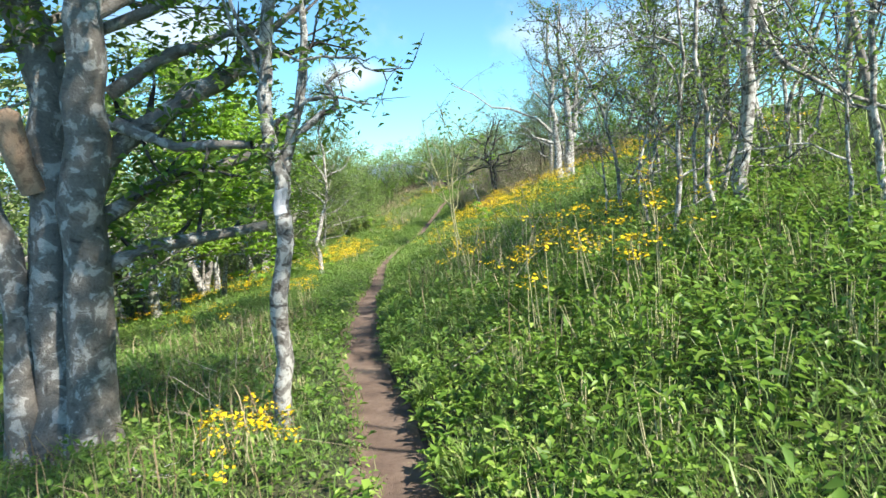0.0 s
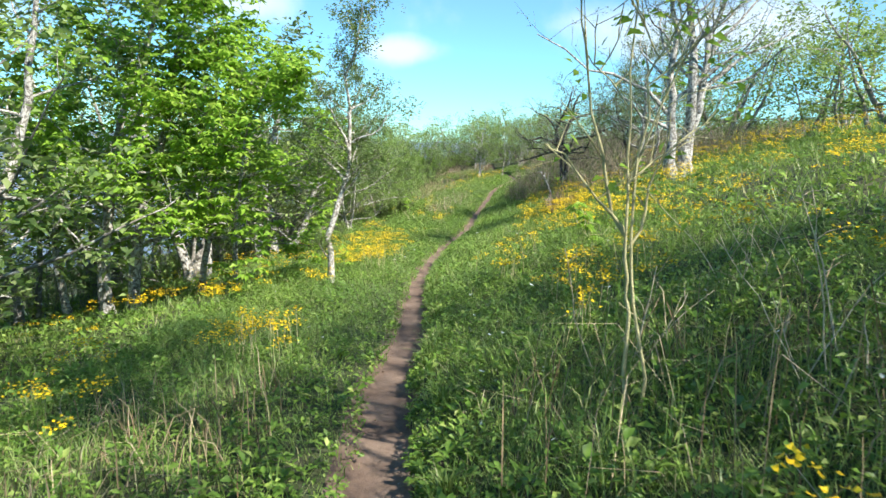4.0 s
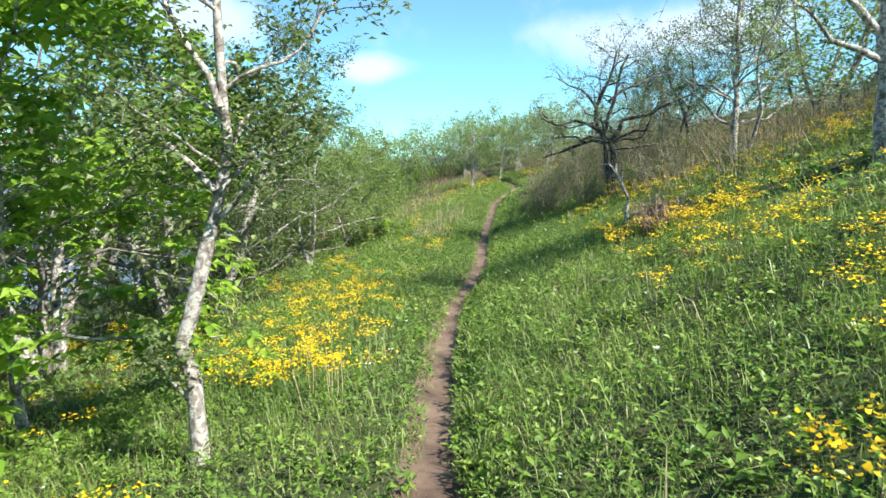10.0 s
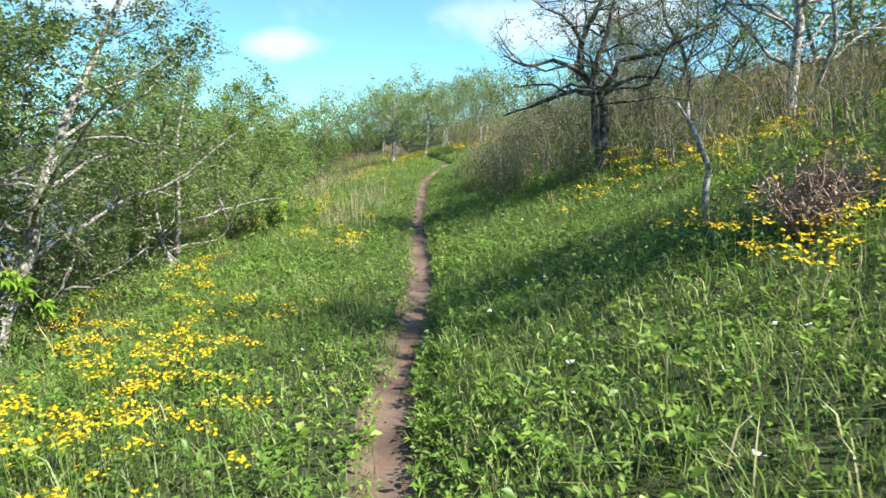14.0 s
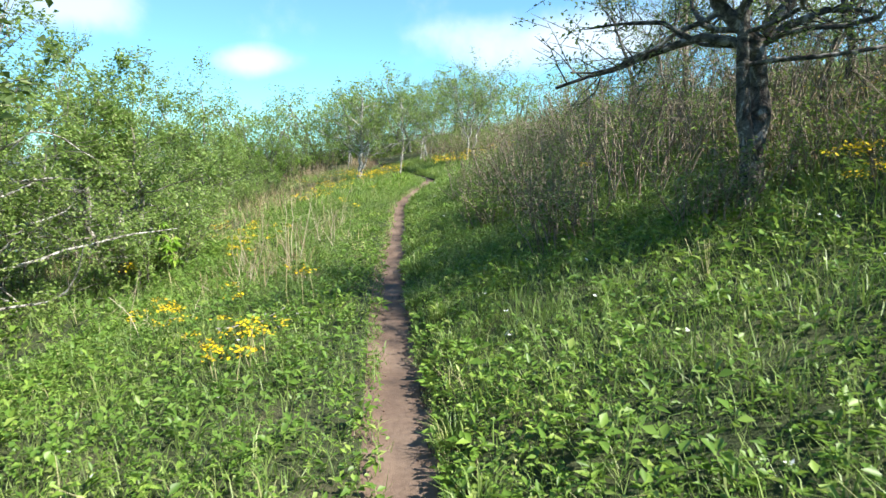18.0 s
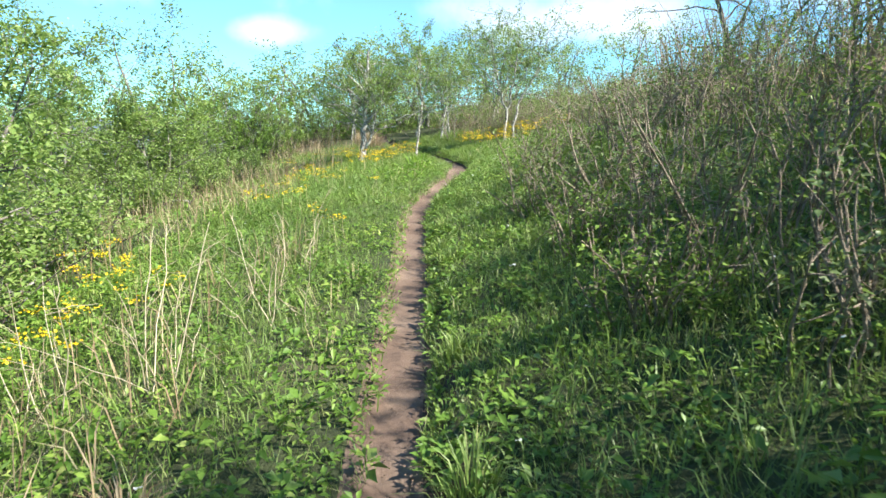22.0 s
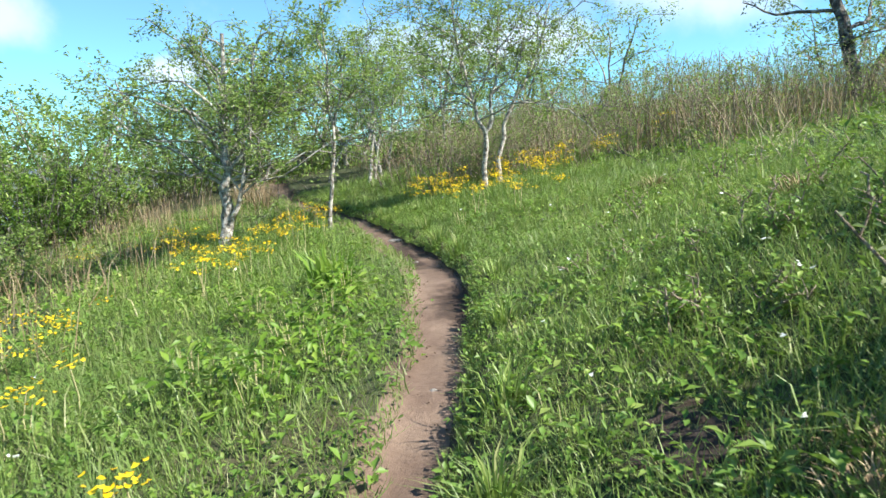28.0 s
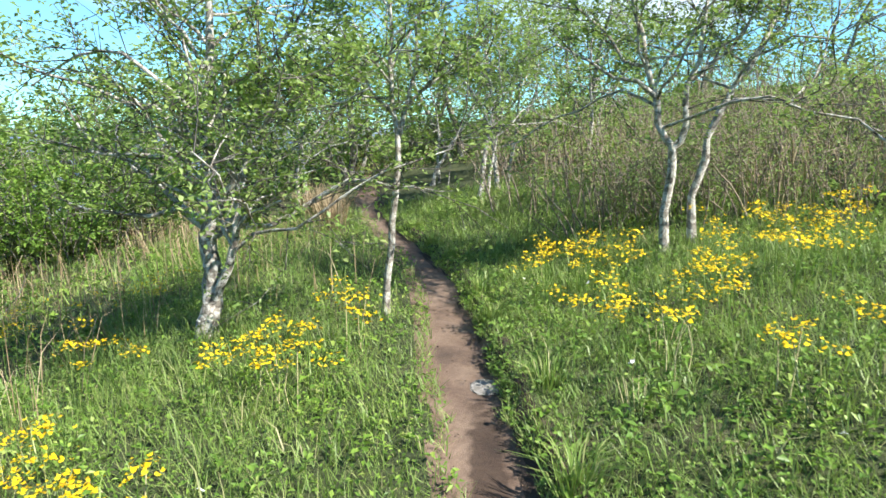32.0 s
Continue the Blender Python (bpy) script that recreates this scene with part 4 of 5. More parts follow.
# added to shade the first stretch; the two at y < 3 stay unseen
for i, (x, y, low, n) in enumerate([(3.6, 8.0, 0.64, 5500), (4.3, 6.2, 0.64, 8500), (2.9, 0.2, 0.64, 8500), (3.6, 2.2, 0.52, 8500), (5.6, 9.2, 0.35, 1800)]):
    tree("shade_sapling", "tall slender grey tree over the slope, added for its shade", x, y, [(0, 0, 8.8, 0.03, 0, 0.04), (0.3, 0.2, 8.2, 0.1, 0, 0.03)], 2.2, 0.085, n, M_MID, M_BARK_GREY, low, 12, 0.17, 0.25, group="tall trees above the trail", seed=140 + i, scatter=0.12)
for i, (x, y, h) in enumerate([(2.5, 6.2, 3.4), (2.5, 8.4, 3.4), (3.3, 9.4, 4.2), (3.9, 7.2, 4.2), (4.6, 8.6, 4.6), (4.4, 11.2, 4.2), (3.4, 4.6, 3.2), (3.3, 7.2, 3.0), (4.9, 10.0, 4.4), (3.5, 10.6, 3.2)]):
    tree("sapling", "thin sapling with pale stems and small leaves", x, y, [(0, 0, h, 0.05, 0, 0.03), (0.2, 0.15, h * 0.9, 0.1, 0.05, 0.022), (-0.15, 0.1, h * 0.7, -0.12, 0, 0.018)], 0.95, 0.058, 1400, M_MID, M_BARK_PALE, 0.15, 9, 0.22, 0.5, group="saplings above the trail", seed=110 + i)
tree("elder_sapling", "sapling with pale yellow-green stems and few young leaves", 0.6, 9.15, (), 0.45, 0.075, 130, M_BRIGHT, M_STEM, 0.6, 3, 0.14, 0.9, seed=120, twigs=3, twig_r=0.005, bones=[
    (T, [(-0.08, -2.0), (-0.12, -1.64), (-0.14, -1.45), (-0.16, -1.24), (-0.17, -0.85), (-0.18, -0.42), (-0.21, 0.1)], 0.012, 0.004),
    (T, [(-0.05, -2.0), (-0.1, -1.6), (-0.13, -1.24), (-0.12, -0.85), (-0.09, -0.46), (0.0, -0.31), (0.07, -0.15)], 0.010, 0.004),
    (B, [(-0.15, -1.26), (-0.24, -1.12), (-0.36, -0.99), (-0.48, -0.83), (-0.6, -0.76)], 0.009, 0.004),
    (B, [(-0.16, -1.24), (-0.27, -0.96), (-0.36, -0.63), (-0.4, -0.31), (-0.43, -0.05)], 0.010, 0.004),
    (B, [(-0.14, -1.31), (-0.06, -1.12), (-0.01, -0.89), (0.05, -0.8)], 0.009, 0.004),
    (B, [(-0.16, -1.0), (-0.02, -0.6), (0.1, -0.2)], 0.008, 0.003)])
tree("broken_tree", "leaning grey tree with a bleached dead branch hanging down", 3.3, 6.2, (), 1.4, 0.07, 1500, M_DULL, M_BARK_PALE, 0.7, 6, 0.18, 0.3, seed=121, twigs=4, bones=[
    (T, [(-0.15, -2.3), (-0.15, -1.4), (-0.17, -0.66), (-0.14, 0.06), (-0.05, 0.7), (0.2, 2.0), (0.3, 3.2)], 0.07, 0.03),
    (B, [(-0.06, 0.65), (0.05, 0.18), (0.17, -0.04), (0.56, -0.31), (1.02, -0.54)], 0.035, 0.014),
    (B, [(0.5, -0.28), (0.42, -0.63), (0.22, -0.84)], 0.018, 0.006),
    (T, [(-0.32, -2.3), (-0.42, -1.4), (-0.5, -0.4), (-0.57, 0.57), (-0.6, 1.8)], 0.035, 0.012)])


def snag():
    global rng
    rng = np.random.default_rng(3)
    root = empty("dead_snag", 0.92, 24.65, "bent white weathered dead stem", "dead tree")
    h = Heap()
    line = np.array([(0, 0, -0.1), (-0.01, 0, 0.3), (0.02, 0.02, 0.48), (-0.05, 0.0, 0.62), (-0.10, 0.05, 0.78), (-0.17, 0.05, 0.9), (-0.15, 0.1, 1.06)])
    h.add(tube(line, [0.033, 0.028, 0.027, 0.026, 0.024, 0.022, 0.01], 7, 0.08))
    part("stem", h, M_BARK_STICK, root, smooth=True)
    h = Heap()
    h.add(tube(wander((-0.17, 0.05, 0.9), (-0.5, 0.1, 0.6), 0.35, 4, 0.3), np.linspace(0.016, 0.006, 5), 5))
    h.add(tube(wander((-0.10, 0.05, 0.78), (0.6, 0.1, 0.5), 0.3, 4, 0.3), np.linspace(0.014, 0.005, 5), 5))
    part("broken_branch", h, M_BARK_STICK, root, smooth=True)


snag()


# ---- ground cover ----
rng = np.random.default_rng(21)


def field(n, u0, u1, y0, y1, power=1.0):
    s = rng.uniform(0, 1, n) ** power
    y = rng.uniform(y0, y1, n)
    near = np.where(np.abs(u0) < 0.35, np.sign(u0) * (trail_half(y) - 0.03), u0)
    far = np.where(np.abs(u1) < 0.35, np.sign(u1) * (trail_half(y) - 0.03), u1)
    u = near + (far - near) * s
    return trail_x(y) + u, y, u


HOLLOWS = [(0.08, 41.64, 0.17), (0.14, 41.85, 0.1), (0.28, 20.1, 0.09), (0.3, 44.9, 0.09), (0.62, 6.1, 0.1)]


def clear(x, y):
    """True where no hollow keeps the plants away."""
    ok = np.ones(len(x), bool)
    for hx, hy, r in HOLLOWS:
        ok &= np.hypot(x - hx, y - hy) > r * (0.8 + 0.3 * np.sin(5 * np.arctan2(y - hy, x - hx)))
    return ok


def patchy(x, y, scale=0.5, shift=0.0):
    return 0.5 + 0.5 * np.sin(scale * (2.1 * x + 1.1 * y) + shift + 1.5 * np.sin(scale * (1.3 * x - 1.9 * y) + 2 * shift)) * np.cos(scale * (0.7 * x - 1.7 * y) + 3 * shift)


def height_at(x, y, u):
    """Height of the sward: shorter beside the trail and on the grazed upper slope, in hummocks a foot or two wide."""
    h = np.where(u < 0, 0.19, 0.165) + np.where((u > 0.5) & (y < 11), 0.07, 0)
    h = h * (0.5 + 0.5 * np.clip((np.abs(u) - 0.22) / np.interp(y, [13, 17, 26, 29], [0.7, 0.25, 0.25, 0.7]), 0, 1)) * np.where(u > 0, np.interp(y, [40, 44, 50, 52], [1, 0.72, 0.8, 1]), 1)
    return h * (0.55 + 0.55 * patchy(x, y, 3.1, 0.4) + 0.45 * patchy(x, y, 7.3, 1.9))


def grassy(x, y, u):
    """Share of grass among the herbs, place by place."""
    g = 0.08 + 0.8 * patchy(x, y, 0.8) * (0.35 + 0.65 * patchy(x, y, 2.3, 2.2))
    return np.clip(g + np.where(u > 0, np.interp(y, [16, 22, 27, 30, 38, 41], [0.05, 0.12, 0, 0.25, 0.3, 0.3]), np.interp(y, [40, 44, 48], [0, 0.15, 0])), 0.12, 1)


def grass():
    heap = Heap()
    for n, u0, u1, y0, y1, hs, ws, power, bent in [(230000, -3.5, -0.2, 1.5, 56, 0.85, 0.0062, 1.35, False), (260000, 0.22, 4.0, 1.5, 56, 0.85, 0.0062, 1.35, False), (38000, -3.5, -0.22, 1.5, 56, 1.2, 0.0075, 1.2, True), (52000, 0.24, 4.0, 1.5, 56, 1.2, 0.0075, 1.2, True),
                                                   (70000, 0.24, 3.6, 39.5, 51, 1.0, 0.0062, 1.2, False), (30000, -2.6, -0.22, 40, 50, 0.9, 0.006, 1.2, False), (52000, -9, -3.3, 4, 62, 1.3, 0.017, 1, False), (58000, 3.8, 9, 4, 64, 1.3, 0.017, 1, False), (24000, -24, -9, 4, 80, 1.8, 0.05, 1, False), (24000, 9, 26, 4, 80, 1.8, 0.05, 1, False), (20000, -9, 9, 60, 90, 1.8, 0.05, 1, False)]:
        x, y, u = field(n, u0, u1, y0, y1, power)
        keep = (rng.uniform(0, 1, n) < 0.25 + 0.75 * grassy(x, y, u)) & clear(x, y)
        x, y, u = x[keep], y[keep], u[keep]
        h = height_at(x, y, u) * hs * rng.uniform(0.55, 1.35, len(x))
        heap.add(blades(x, y, h, ws * rng.uniform(0.6, 1.4, len(x)), rng.uniform(0.2, 1.15, len(x)), seg=bent))
    tagged(new("grass", heap.mesh("grass", M_GRASS)), "fresh green meadow grass beside the trail", "grass", kind="stuff")


grass()


def forbs():
    """Herbs: each a ring of leaves round one crown, the upper ones steeper."""
    heap = Heap()
    for n, u0, u1, y0, y1, size, power, k in [(28000, -3.5, -0.26, 1.5, 56, 0.048, 1.35, 6), (36000, 0.28, 4.0, 1.5, 56, 0.047, 1.35, 6), (9000, -9, -3.3, 4, 62, 0.085, 1, 5), (9000, 3.8, 9, 4, 64, 0.085, 1, 5), (3000, -24, -9, 4, 80, 0.2, 1, 5), (3000, 9, 26, 4, 80, 0.2, 1, 5), (2600, -9, 9, 60, 90, 0.2, 1, 5)]:
        x, y, u = field(n, u0, u1, y0, y1, power)
        keep = clear(x, y) & (rng.uniform(0, 1, n) < 1.08 - grassy(x, y, u))
        x, y, u = x[keep], y[keep], u[keep]
        h = height_at(x, y, u) * rng.uniform(0.35, 1.05, len(x))
        m = len(x)
        turn = np.repeat(rng.uniform(0, 6.28, m), k) + np.tile(np.arange(k) * 6.28 / k, m) + rng.normal(0, 0.35, m * k)
        lift = np.tile(np.linspace(0, 1, k), m)
        off = np.repeat(rng.uniform(0.004, 0.02, m), k) * (size / 0.05)
        P = np.stack([np.repeat(x, k) + np.cos(turn) * off, np.repeat(y, k) + np.sin(turn) * off, np.repeat(ground_z(x, y), k) + np.repeat(h, k) * (0.45 + 0.55 * lift)], -1)
        sz = size * np.repeat(np.clip(np.exp(rng.normal(0.0, 0.4, m)), 0.4, 1.75) * (1 if size > 0.08 else np.interp(y, [8, 12, 27, 31, 42, 45], [1.15, 0.9, 0.95, 1.1, 0.9, 0.7])), k)
        heap.add(leaves_at(P, sz, 0.3, np.repeat(rng.uniform(0.26, 0.6, m), k)[:, None], 0.2, az=turn, tilt=0.05 + 0.6 * lift + rng.normal(0, 0.25, m * k)))
    tagged(new("meadow_herbs", heap.mesh("meadow_herbs", M_FORB)), "low broad-leaved green herbs among the grass", "herbs", kind="stuff")


forbs()


def flower_heads(heap_stem, heap_head, x, y, h, size=0.0125, per=18, spread=0.045):
    n = len(x)
    V, F = blades(x, y, h, np.full(n, 0.006), rng.uniform(0.0, 0.25, n))
    heap_stem.add((V, F))
    tip = V.reshape(n, 5, 3)[:, 4]
    P = np.repeat(tip, per, 0) + np.stack([rng.normal(0, spread, n * per), rng.normal(0, spread, n * per), rng.normal(0, spread * 0.35, n * per)], -1)
    az = rng.uniform(0, 6.28, len(P))
    s = size * rng.uniform(0.7, 1.2, len(P))
    W = np.zeros((len(P), 6, 3))
    tx, ty = rng.normal(0, 0.3, len(P)), rng.normal(0, 0.3, len(P))
    for k in range(6):
        a = az + k * np.pi / 3
        r = s * (1.0 if k % 2 == 0 else 0.7)
        cx, cy = np.cos(a) * r, np.sin(a) * r
        W[:, k] = P + np.stack([cx, cy, (0.002 if k % 2 == 0 else -0.002) + cx * tx + cy * ty], -1)
    heap_head.add((W.reshape(-1, 3), [np.arange(len(P))[:, None] * 6 + np.arange(6)[None]]))


FLOWER_PATCHES = [(-3.3, 19.8, 0.7, 1.5, 110), (-3.6, 22.6, 0.8, 1.8, 110), (-5.2, 21.0, 1.2, 1.6, 50), (-4.0, 25, 0.8, 1.2, 20), (-6.5, 17.5, 1.5, 2.0, 80), (-8.2, 22.5, 1.6, 2.5, 70), (-5.0, 16.0, 0.8, 1.0, 30), (-3.1, 9.8, 0.9, 1.4, 22), (-3.2, 15.5, 0.5, 0.8, 14), (-2.7, 12.1, 0.4, 0.4, 22), (-4.2, 11.5, 0.5, 0.5, 10), (-0.75, 4.0, 0.3, 0.3, 9), (0.35, 10.7, 0.3, 0.3, 9), (-0.1, 15.4, 0.25, 0.3, 7), (-0.1, 14.5, 0.2, 0.2, 7), (-2.8, 29.7, 0.3, 0.4, 9), (-4.1, 37.0, 0.5, 0.5, 8), (-3.5, 40.9, 0.3, 0.4, 5), (2.1, 4.7, 0.4, 0.4, 12), (1.3, 5.4, 0.3, 0.3, 8), (-5.5, 27.5, 1.2, 2.5, 60),
                  (0.7, 16.4, 0.5, 0.7, 40), (1.5, 18.3, 0.8, 1.2, 90), (0.9, 20.2, 0.6, 1.4, 70), (1.6, 21.6, 0.8, 1.0, 90), (3.0, 18.5, 1.2, 2.0, 110), (2.2, 15.6, 0.8, 1.0, 60), (0.35, 22.8, 0.3, 0.7, 22), (3.2, 24.5, 1.8, 1.5, 80), (5.2, 25.5, 1.6, 3, 130), (6.5, 21, 1.5, 3, 120), (2.1, 26.5, 1.0, 1.0, 50), (4.5, 32, 1.5, 2, 60),
                  (0.8, 12.5, 0.6, 0.8, 16), (1.5, 13.4, 0.8, 0.9, 34), (2.0, 10.2, 0.7, 1.0, 26), (1.5, 6.0, 0.5, 0.7, 12), (3.0, 7.5, 0.8, 1.0, 20), (0.9, 7.6, 0.3, 0.5, 6), (4.5, 15, 1.3, 2.0, 90), (7.5, 27.5, 1.5, 2.0, 80),
                  (-3.2, 31.5, 0.6, 1.2, 12), (-3.6, 34.0, 0.9, 1.5, 10), (-4.4, 38.8, 1.0, 2.0, 14), (-3.0, 43.0, 0.8, 1.5, 14), (-2.7, 46.5, 0.8, 1.0, 8), (-1.9, 47.2, 0.5, 0.7, 14), (-1.3, 48.9, 0.4, 0.7, 26), (-2.3, 48.2, 0.6, 0.6, 14), (-3.6, 50.6, 0.7, 0.6, 26), (-3.0, 45.3, 0.5, 0.6, 10),
                  (0.75, 49.3, 0.5, 0.6, 34), (1.4, 48.6, 0.8, 0.6, 50), (2.4, 49.0, 0.8, 0.5, 34), (4.5, 50.0, 1.0, 0.6, 8), (7.0, 50.5, 1.2, 0.8, 14), (1.2, 47.2, 0.5, 0.5, 8), (1.4, 28.8, 0.6, 0.9, 14), (0.4, 26.6, 0.4, 0.6, 7)]


def flowers():
    stems, heads = Heap(), Heap()
    for x, y, sx, sy, n in FLOWER_PATCHES:
        k = max(2, n // 4)
        c = rng.integers(0, k, n)
        cx, cy = rng.normal(0, sx * 0.6, k), rng.normal(0, sy * 0.6, k)
        px, py = x + cx[c] + rng.normal(0, 0.13, n), y + cy[c] + rng.normal(0, 0.13, n)
        keep = np.abs(px - trail_x(py)) > 0.4
        flower_heads(stems, heads, px[keep], py[keep], rng.uniform(0.32, 0.55, keep.sum()) + (0.22 if y < 11 and x > 0 else 0))
    tagged(new("wildflower_stems", stems.mesh("wildflower_stems", M_FORB)), "green stems of the yellow wildflowers", "flowers", kind="stuff")
    tagged(new("yellow_wildflowers", heads.mesh("yellow_wildflowers", M_YELLOW)), "flat clusters of small yellow wildflowers in the meadow", "flowers", kind="stuff")


flowers()


def dry_stalks():
    heap = Heap()
    for n, u0, u1, y0, y1, h in [(5200, -8, -2.6, 38, 56, 0.8), (5600, 2.0, 10, 50.5, 60, 0.95), (3200, 4.2, 10, 47.5, 51.5, 0.9), (3600, 3.5, 9, 29, 41, 1.0), (2600, -4.0, -0.7, 3, 11, 0.5), (2200, -7, -1.6, 53, 61, 0.75), (3600, 3.6, 10, 24.5, 34, 0.85), (500, -2.6, -1.2, 33, 39, 0.6), (500, 0.6, 2.6, 4, 10, 0.8), (1200, 5, 12, 34, 50, 0.9), (1500, -3, 3, 60, 70, 0.9), (300, -2.2, -0.6, 50.5, 55, 0.7)]:
        x, y, u = field(n, u0, u1, y0, y1)
        keep = rng.uniform(0, 1, n) < patchy(x, y, 0.7, 1.0) ** 1.5 * 1.6
        x, y = x[keep], y[keep]
        heap.add(blades(x, y, h * rng.uniform(0.35, 1.1, len(x)), 0.007 * rng.uniform(0.5, 1.4, len(x)), np.abs(rng.normal(0, 0.7, len(x)))))
    tagged(new("dry_stalks", heap.mesh("dry_stalks", M_DRY)), "last year's dry brown stalks standing in the grass", "dry grass", kind="stuff")


dry_stalks()


# ---- single plants and finds beside the trail ----
def tuft(name, label, x, y, r, h, n, mat, category="grass tuft", group="", seed=1, w=0.008, lean=(0.5, 1.3)):
    """Blades that spring from one root and droop all round."""
    global rng
    rng = np.random.default_rng(seed)
    root = empty(name, x, y, label, category, group)
    heap = Heap()
    a, q = rng.uniform(0, 6.28, n), r * 0.45 * rng.uniform(0, 1, n) ** 0.7
    px, py = x + np.cos(a) * q, y + np.sin(a) * q
    V, F = blades(px, py, h * rng.uniform(0.6, 1.2, n), w * rng.uniform(0.7, 1.3, n), rng.uniform(lean[0], lean[1], n) * (0.4 + q / (r * 0.45)) * 0.7, az=a + rng.normal(0, 0.4, n), sink=0.02)
    heap.add((V - np.array(root.location), F))
    part("foliage", heap, mat, root)
    return root


tr = random.Random(9)
for i in range(46):
    y = 3.5 + i * 1.12 + tr.uniform(-0.4, 0.4)
    x = float(trail_x(y) + trail_half(y)) + tr.uniform(0.08, 0.22)
    tuft("grass_tuft", "tuft of long green grass drooping over the edge of the trail", x, y, 0.2, tr.uniform(0.16, 0.27), 90, M_GRASS, group="tufts along the trail", seed=200 + i)
for i, (x, y) in enumerate([(-0.85, 45.45), (-0.98, 45.62)]):
    tuft("lily_clump", "clump of broad upright strap leaves in the grass", x, y, 0.24, 0.42, 30, M_LUSH, "plant", seed=260 + i, w=0.035, lean=(0.1, 0.8))
for i, (x, y) in enumerate([(0.25, 41.1), (0.4, 41.25), (0.9, 38.2), (2.2, 43.8), (1.6, 27.2), (0.8, 20.6), (2.6, 46.5), (-2.6, 33.6)]):
    tuft("dead_grass_tuft", "matted tuft of bleached dead grass", x, y, 0.26, 0.11 if i < 2 else 0.2, 110, M_DRY, seed=270 + i, lean=(0.9, 1.6))

for i, (x, y) in enumerate([(-2.3, 55.6), (-2.05, 55.15), (-2.6, 56.1), (-1.95, 54.6)]):
    tuft("tall_dry_tuft", "tall pale tuft of dry grass beside the trail", x, y, 0.5, 0.62, 150, M_DRY, group="dry tufts at the end of the trail", seed=280 + i, lean=(0.3, 0.9))


def stalk_clump(x, y, n, h, seed, spread=0.36):
    global rng
    rng = np.random.default_rng(seed)
    root = empty("dry_stem_clump", x, y, "clump of tall bleached dead stems bent over", "dead plant", "dead stems below the trail")
    for k in range(n):
        bx, by = rng.normal(0, 0.12, 2)
        heap = Heap()
        line = wander((bx, by, float(ground_z(x + bx, y + by)) - root.location.z - 0.05), (rng.normal(0, spread), rng.normal(0, spread), 1), h * rng.uniform(0.4, 1.15), 7, 0.13, -0.04)
        heap.add(tube(line, np.linspace(0.0055, 0.002, 8) * rng.uniform(0.6, 1.2), 4))
        for j in range(3):
            q, e = along(line, rng.uniform(0.4, 0.95))
            heap.add(tube(wander(q, e * 5 + rng.normal(0, 0.6, 3), h * 0.2, 3, 0.2), np.linspace(0.003, 0.0015, 4), 3))
        part("stem", heap, M_STRAW, root)


for i, (x, y, n, h) in enumerate([(-2.65, 37.0, 8, 0.9), (-2.9, 35.2, 9, 1.1), (-2.35, 36.0, 6, 0.9), (-3.6, 35.0, 7, 1.0), (-2.55, 38.2, 6, 0.8), (-3.3, 33.4, 6, 0.8), (0.55, 9.9, 6, 1.0), (1.3, 8.8, 6, 1.0), (1.0, 6.9, 5, 0.9), (1.7, 10.6, 7, 1.0),
                                  (-3.9, 31.6, 5, 0.7), (3.3, 45.2, 6, 0.7), (3.9, 46.6, 6, 0.7), (-1.7, 6.4, 5, 0.6), (-1.9, 7.6, 5, 0.6), (-1.4, 5.2, 5, 0.6)]):
    stalk_clump(x, y, n, h, 300 + i)


def blaze():
    """The pale paint mark on the slender tree, laid on its bark."""
    root = bpy.data.objects["slender_ash"]
    trunk = next(ob for ob in root.children if ob.name.startswith("trunk"))
    co = np.array([v.co[:] for v in trunk.data.vertices]).reshape(-1, 10, 3)
    mid, rad = co.mean(1), np.linalg.norm(co - co.mean(1)[:, None], axis=2).max(1)
    heap = Heap()
    a = np.linspace(-0.75, 0.75, 9)
    zs = np.linspace(-0.864, -0.691, 7) - root.location.z
    V = []
    for z in zs:
        cx, cy, r = (float(np.interp(z, mid[:, 2], q)) for q in (mid[:, 0], mid[:, 1], rad))
        V += [(cx + (r + 0.004) * math.sin(t + 0.12), cy - (r + 0.004) * math.cos(t + 0.12), z + 0.006 * math.sin(3 * t)) for t in a]
    i, j = np.meshgrid(np.arange(6), np.arange(8), indexing="ij")
    heap.add((np.array(V), [np.stack([i * 9 + j, i * 9 + j + 1, (i + 1) * 9 + j + 1, (i + 1) * 9 + j], -1).reshape(-1, 4)]))
    part("paint_blaze", heap, M_PAINT, root, "faded grey-white painted trail mark")


M_PAINT = bark_material("faded_paint", (0.80, 0.80, 0.82), (0.70, 0.70, 0.73), (0.45, 0.44, 0.45), 30, 0.36)
blaze()


def broken_stub():
    """The splintered stump of a lost limb on the old beech."""
    global rng
    rng = np.random.default_rng(4)
    root = bpy.data.objects["old_beech"]
    heap = Heap()
    heap.add(tube([(-0.2, -0.06, 2.1), (-0.22, -0.14, 2.3), (-0.21, -0.19, 2.46), (-0.2, -0.21, 2.6), (-0.19, -0.22, 2.68), (-0.18, -0.22, 2.71)], [0.085, 0.095, 0.09, 0.085, 0.07, 0.01], 14, 0.12))
    part("broken_stub", heap, M_TORN, root, "splintered orange-brown stump of a broken limb")


broken_stub()


